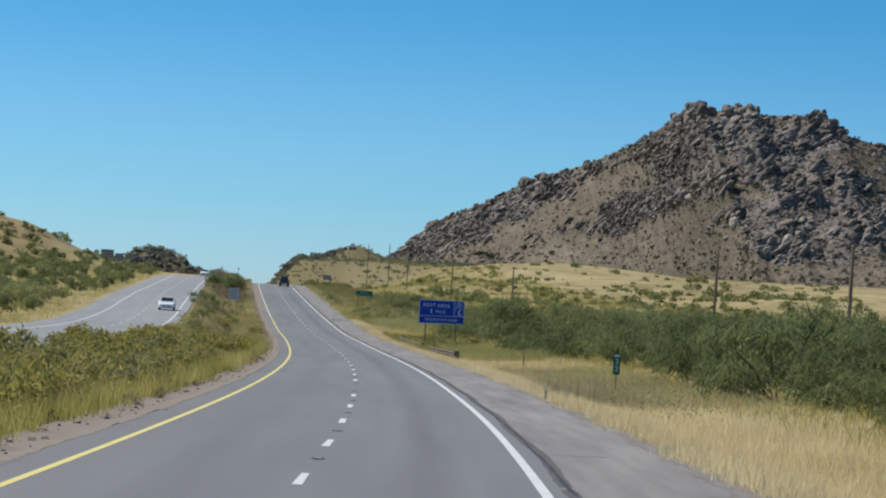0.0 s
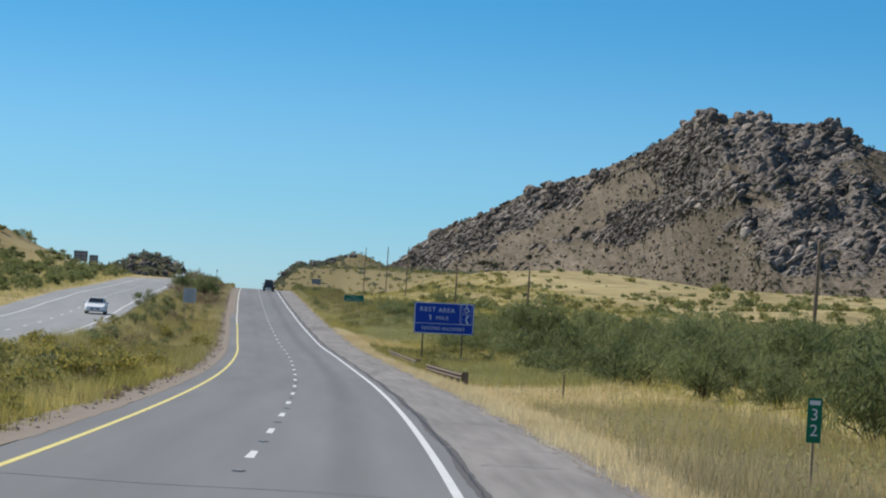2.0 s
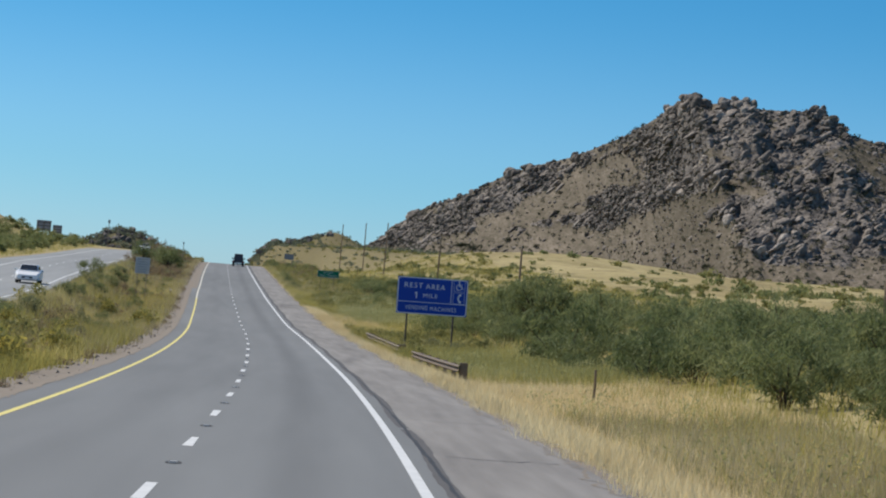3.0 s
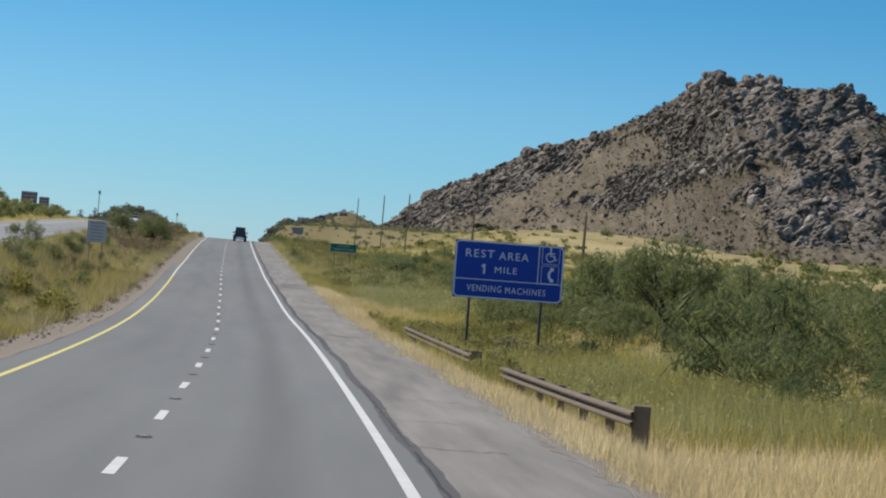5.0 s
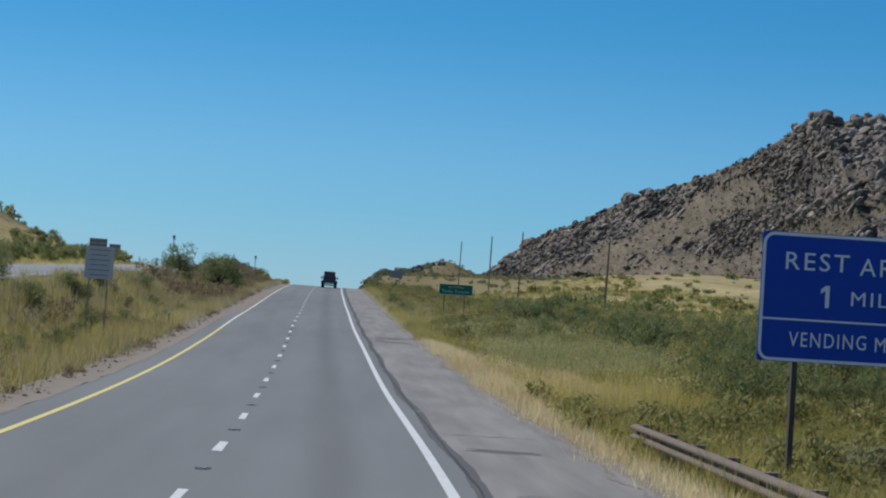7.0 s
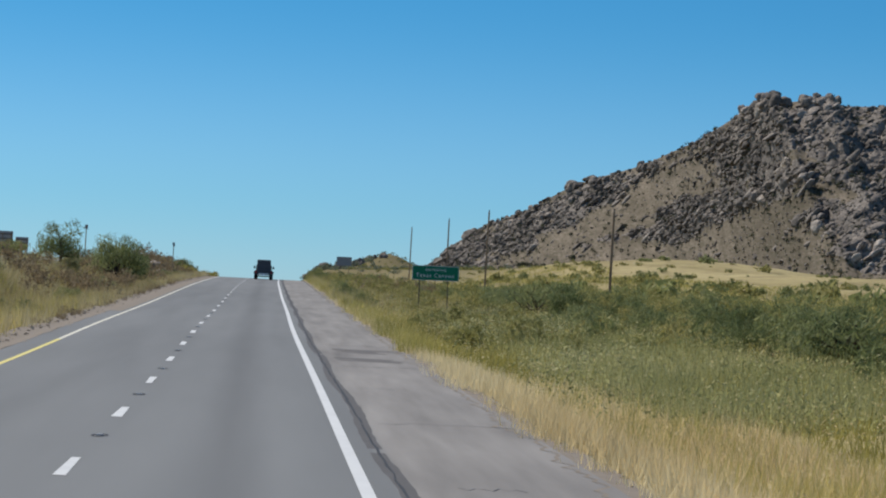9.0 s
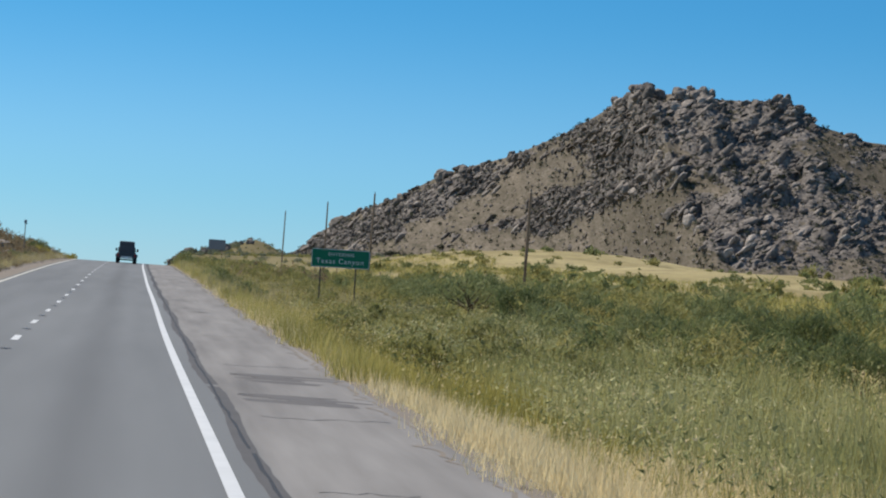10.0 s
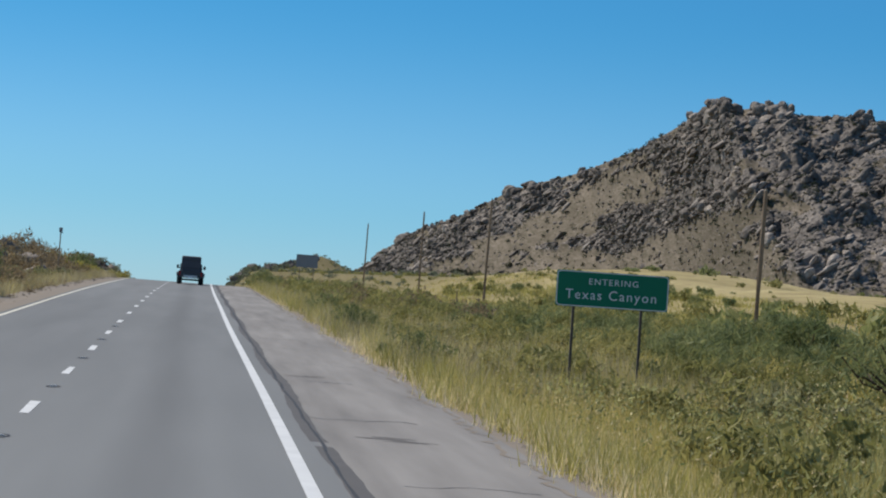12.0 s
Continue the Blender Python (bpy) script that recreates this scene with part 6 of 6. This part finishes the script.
def pickup():
    root = new("pickup_truck")
    y = 592.0
    x = float(line(y)) + 1.83
    slope = math.degrees(math.atan2(float(level(y + 3) - level(y - 3)), 6))
    bend = -math.degrees(math.atan2(float(line(y + 3) - line(y - 3)), 6))
    root.matrix_basis = pose(x, y, float(level(y)) + 0.002, slope, 0, bend)
    body = part("body", loft([(0.0, slab(1.94, 0.55, 1.1)), (2.2, slab(1.96, 0.55, 1.12)), (4.4, slab(1.96, 0.5, 1.12)), (5.5, slab(1.86, 0.55, 1.02))]), CAR_DARK, root, "dark painted pickup body")
    part("cab", loft([(2.25, slab(1.8, 1.1, 1.7, 0.1)), (2.45, slab(1.62, 1.1, 1.86, 0.12)), (3.6, slab(1.6, 1.1, 1.88, 0.12)), (4.35, slab(1.8, 1.1, 1.16, 0.02))]), CAR_DARK, root)
    part("windscreen", box(1.4, 0.03, 0.6, (0, 4.02, 1.48), 0.01), GLASS, root)
    part("tailgate", box(1.62, 0.06, 0.36, (0, -0.035, 0.92), 0.02), CAR_DARK, root)
    part("cargo_box", loft([(0.05, slab(1.52, 1.06, 2.26, 0.1)), (0.8, slab(1.58, 1.06, 2.31, 0.08)), (2.15, slab(1.56, 1.06, 2.26, 0.09))]), TARP, root, "tall black tarpaulin-covered load")
    for zc in (1.35, 1.95):
        part("lashing_strap", box(1.56, 0.02, 0.05, (0, 0.04, zc), 0.005), DARK_TEXT, root)
    part("bumper", box(1.12, 0.16, 0.24, (0, -0.14, 0.64), 0.04), CHROME, root, "pale steel rear bumper")
    part("number_plate", box(0.32, 0.015, 0.16, (0, -0.235, 0.58), 0.004), SHEET_WHITE, root)
    for s in (-1, 1):
        part("tail_lamp", box(0.13, 0.05, 0.34, (s * 0.87, -0.03, 0.88), 0.02), LAMP_RED, root)
        part("mirror_arm", box(0.2, 0.04, 0.04, (s * 0.98, 3.9, 1.3), 0.01), CAR_DARK, root)
        part("mirror", box(0.2, 0.1, 0.3, (s * 1.1, 3.9, 1.4), 0.04), CAR_DARK, root)
        wheel(root, s * 0.87, 1.25, 0.4, 0.42)
        part("fender", loft([(0.55, slab(0.26, 0.62, 0.84, 0.06)), (0.85, slab(0.3, 0.66, 1.0, 0.08)), (1.65, slab(0.3, 0.66, 1.0, 0.08)), (1.95, slab(0.26, 0.62, 0.84, 0.06))]), CAR_DARK, root).location = (s * 1.0, 0, 0)
        wheel(root, s * 0.84, 4.5, 0.38, 0.26)
        part("mud_flap", box(0.42, 0.02, 0.5, (s * 0.87, 0.5, 0.4), 0.005), RUBBER, root)
    part("axle", tube([(-0.8, 1.25, 0.38), (0.8, 1.25, 0.38)], [0.07, 0.07], 8), RUBBER, root)
    tagged(root, "dark pickup truck carrying a tall black covered load", "pickup truck")


pickup()


def sedan():
    root = new("car")
    y = 296.0
    x = float(line(y)) - 16.0
    slope = math.degrees(math.atan2(float(left_level(y + 3) - left_level(y - 3)), 6))
    root.matrix_basis = pose(x, y, float(left_level(y)) + 0.002, -slope, 0, 180 + math.degrees(-math.atan2(float(line(y + 3) - line(y - 3)), 6)))
    # nose points along +y of its own axes
    body = part("body", loft([(-2.3, slab(1.6, 0.42, 0.86, 0.1)), (-2.0, slab(1.78, 0.28, 0.98, 0.1)), (-0.8, slab(1.84, 0.22, 0.98, 0.08)), (0.9, slab(1.84, 0.22, 0.94, 0.08)), (1.9, slab(1.78, 0.24, 0.8, 0.1)), (2.35, slab(1.5, 0.34, 0.66, 0.1))]), CAR_WHITE, root, "white painted car body")
    part("roof", loft([(-1.75, slab(1.5, 0.94, 1.0, 0.02)), (-1.0, slab(1.3, 0.94, 1.36, 0.1)), (0.1, slab(1.3, 0.94, 1.4, 0.1)), (0.35, slab(1.3, 0.94, 1.36, 0.1)), (1.15, slab(1.5, 0.9, 0.96, 0.02))]), CAR_WHITE, root)
    ws = bmesh.new()
    vs = [ws.verts.new(p) for p in ((-0.66, 1.08, 1.0), (0.66, 1.08, 1.0), (0.56, 0.44, 1.345), (-0.56, 0.44, 1.345))]
    ws.faces.new(vs)
    up = bmesh.ops.extrude_face_region(ws, geom=ws.faces[:])
    for v in [e for e in up["geom"] if isinstance(e, bmesh.types.BMVert)]:
        v.co += Vector((0, 0.02, 0.03))
    bmesh.ops.recalc_face_normals(ws, faces=ws.faces)
    part("windscreen", ws, GLASS, root)
    for s in (-1, 1):
        part("side_window", box(0.02, 1.6, 0.26, (s * 0.69, -0.35, 1.14), 0.008), GLASS, root)
        part("headlight", box(0.34, 0.08, 0.13, (s * 0.62, 2.2, 0.6), 0.03), LAMP_CLEAR, root)
        part("wing_mirror", box(0.2, 0.1, 0.13, (s * 0.98, 0.75, 0.98), 0.03), CAR_WHITE, root)
        wheel(root, s * 0.78, 1.45, 0.31, 0.2)
        wheel(root, s * 0.78, -1.35, 0.31, 0.2)
    part("grille", box(0.8, 0.05, 0.14, (0, 2.34, 0.47), 0.02), DARK_TEXT, root)
    part("number_plate", box(0.3, 0.02, 0.14, (0, 2.37, 0.42), 0.004), SHEET_WHITE, root)
    tagged(root, "white sedan car driving on the opposite carriageway", "car", "oncoming cars")
    far = 612.0
    copy_thing(root, pose(float(line(far)) - 16.0, far, float(left_level(far)) + 0.002, -math.degrees(math.atan2(float(left_level(far + 3) - left_level(far - 3)), 6)), 0, 180 + math.degrees(-math.atan2(float(line(far + 3) - line(far - 3)), 6))))


sedan()
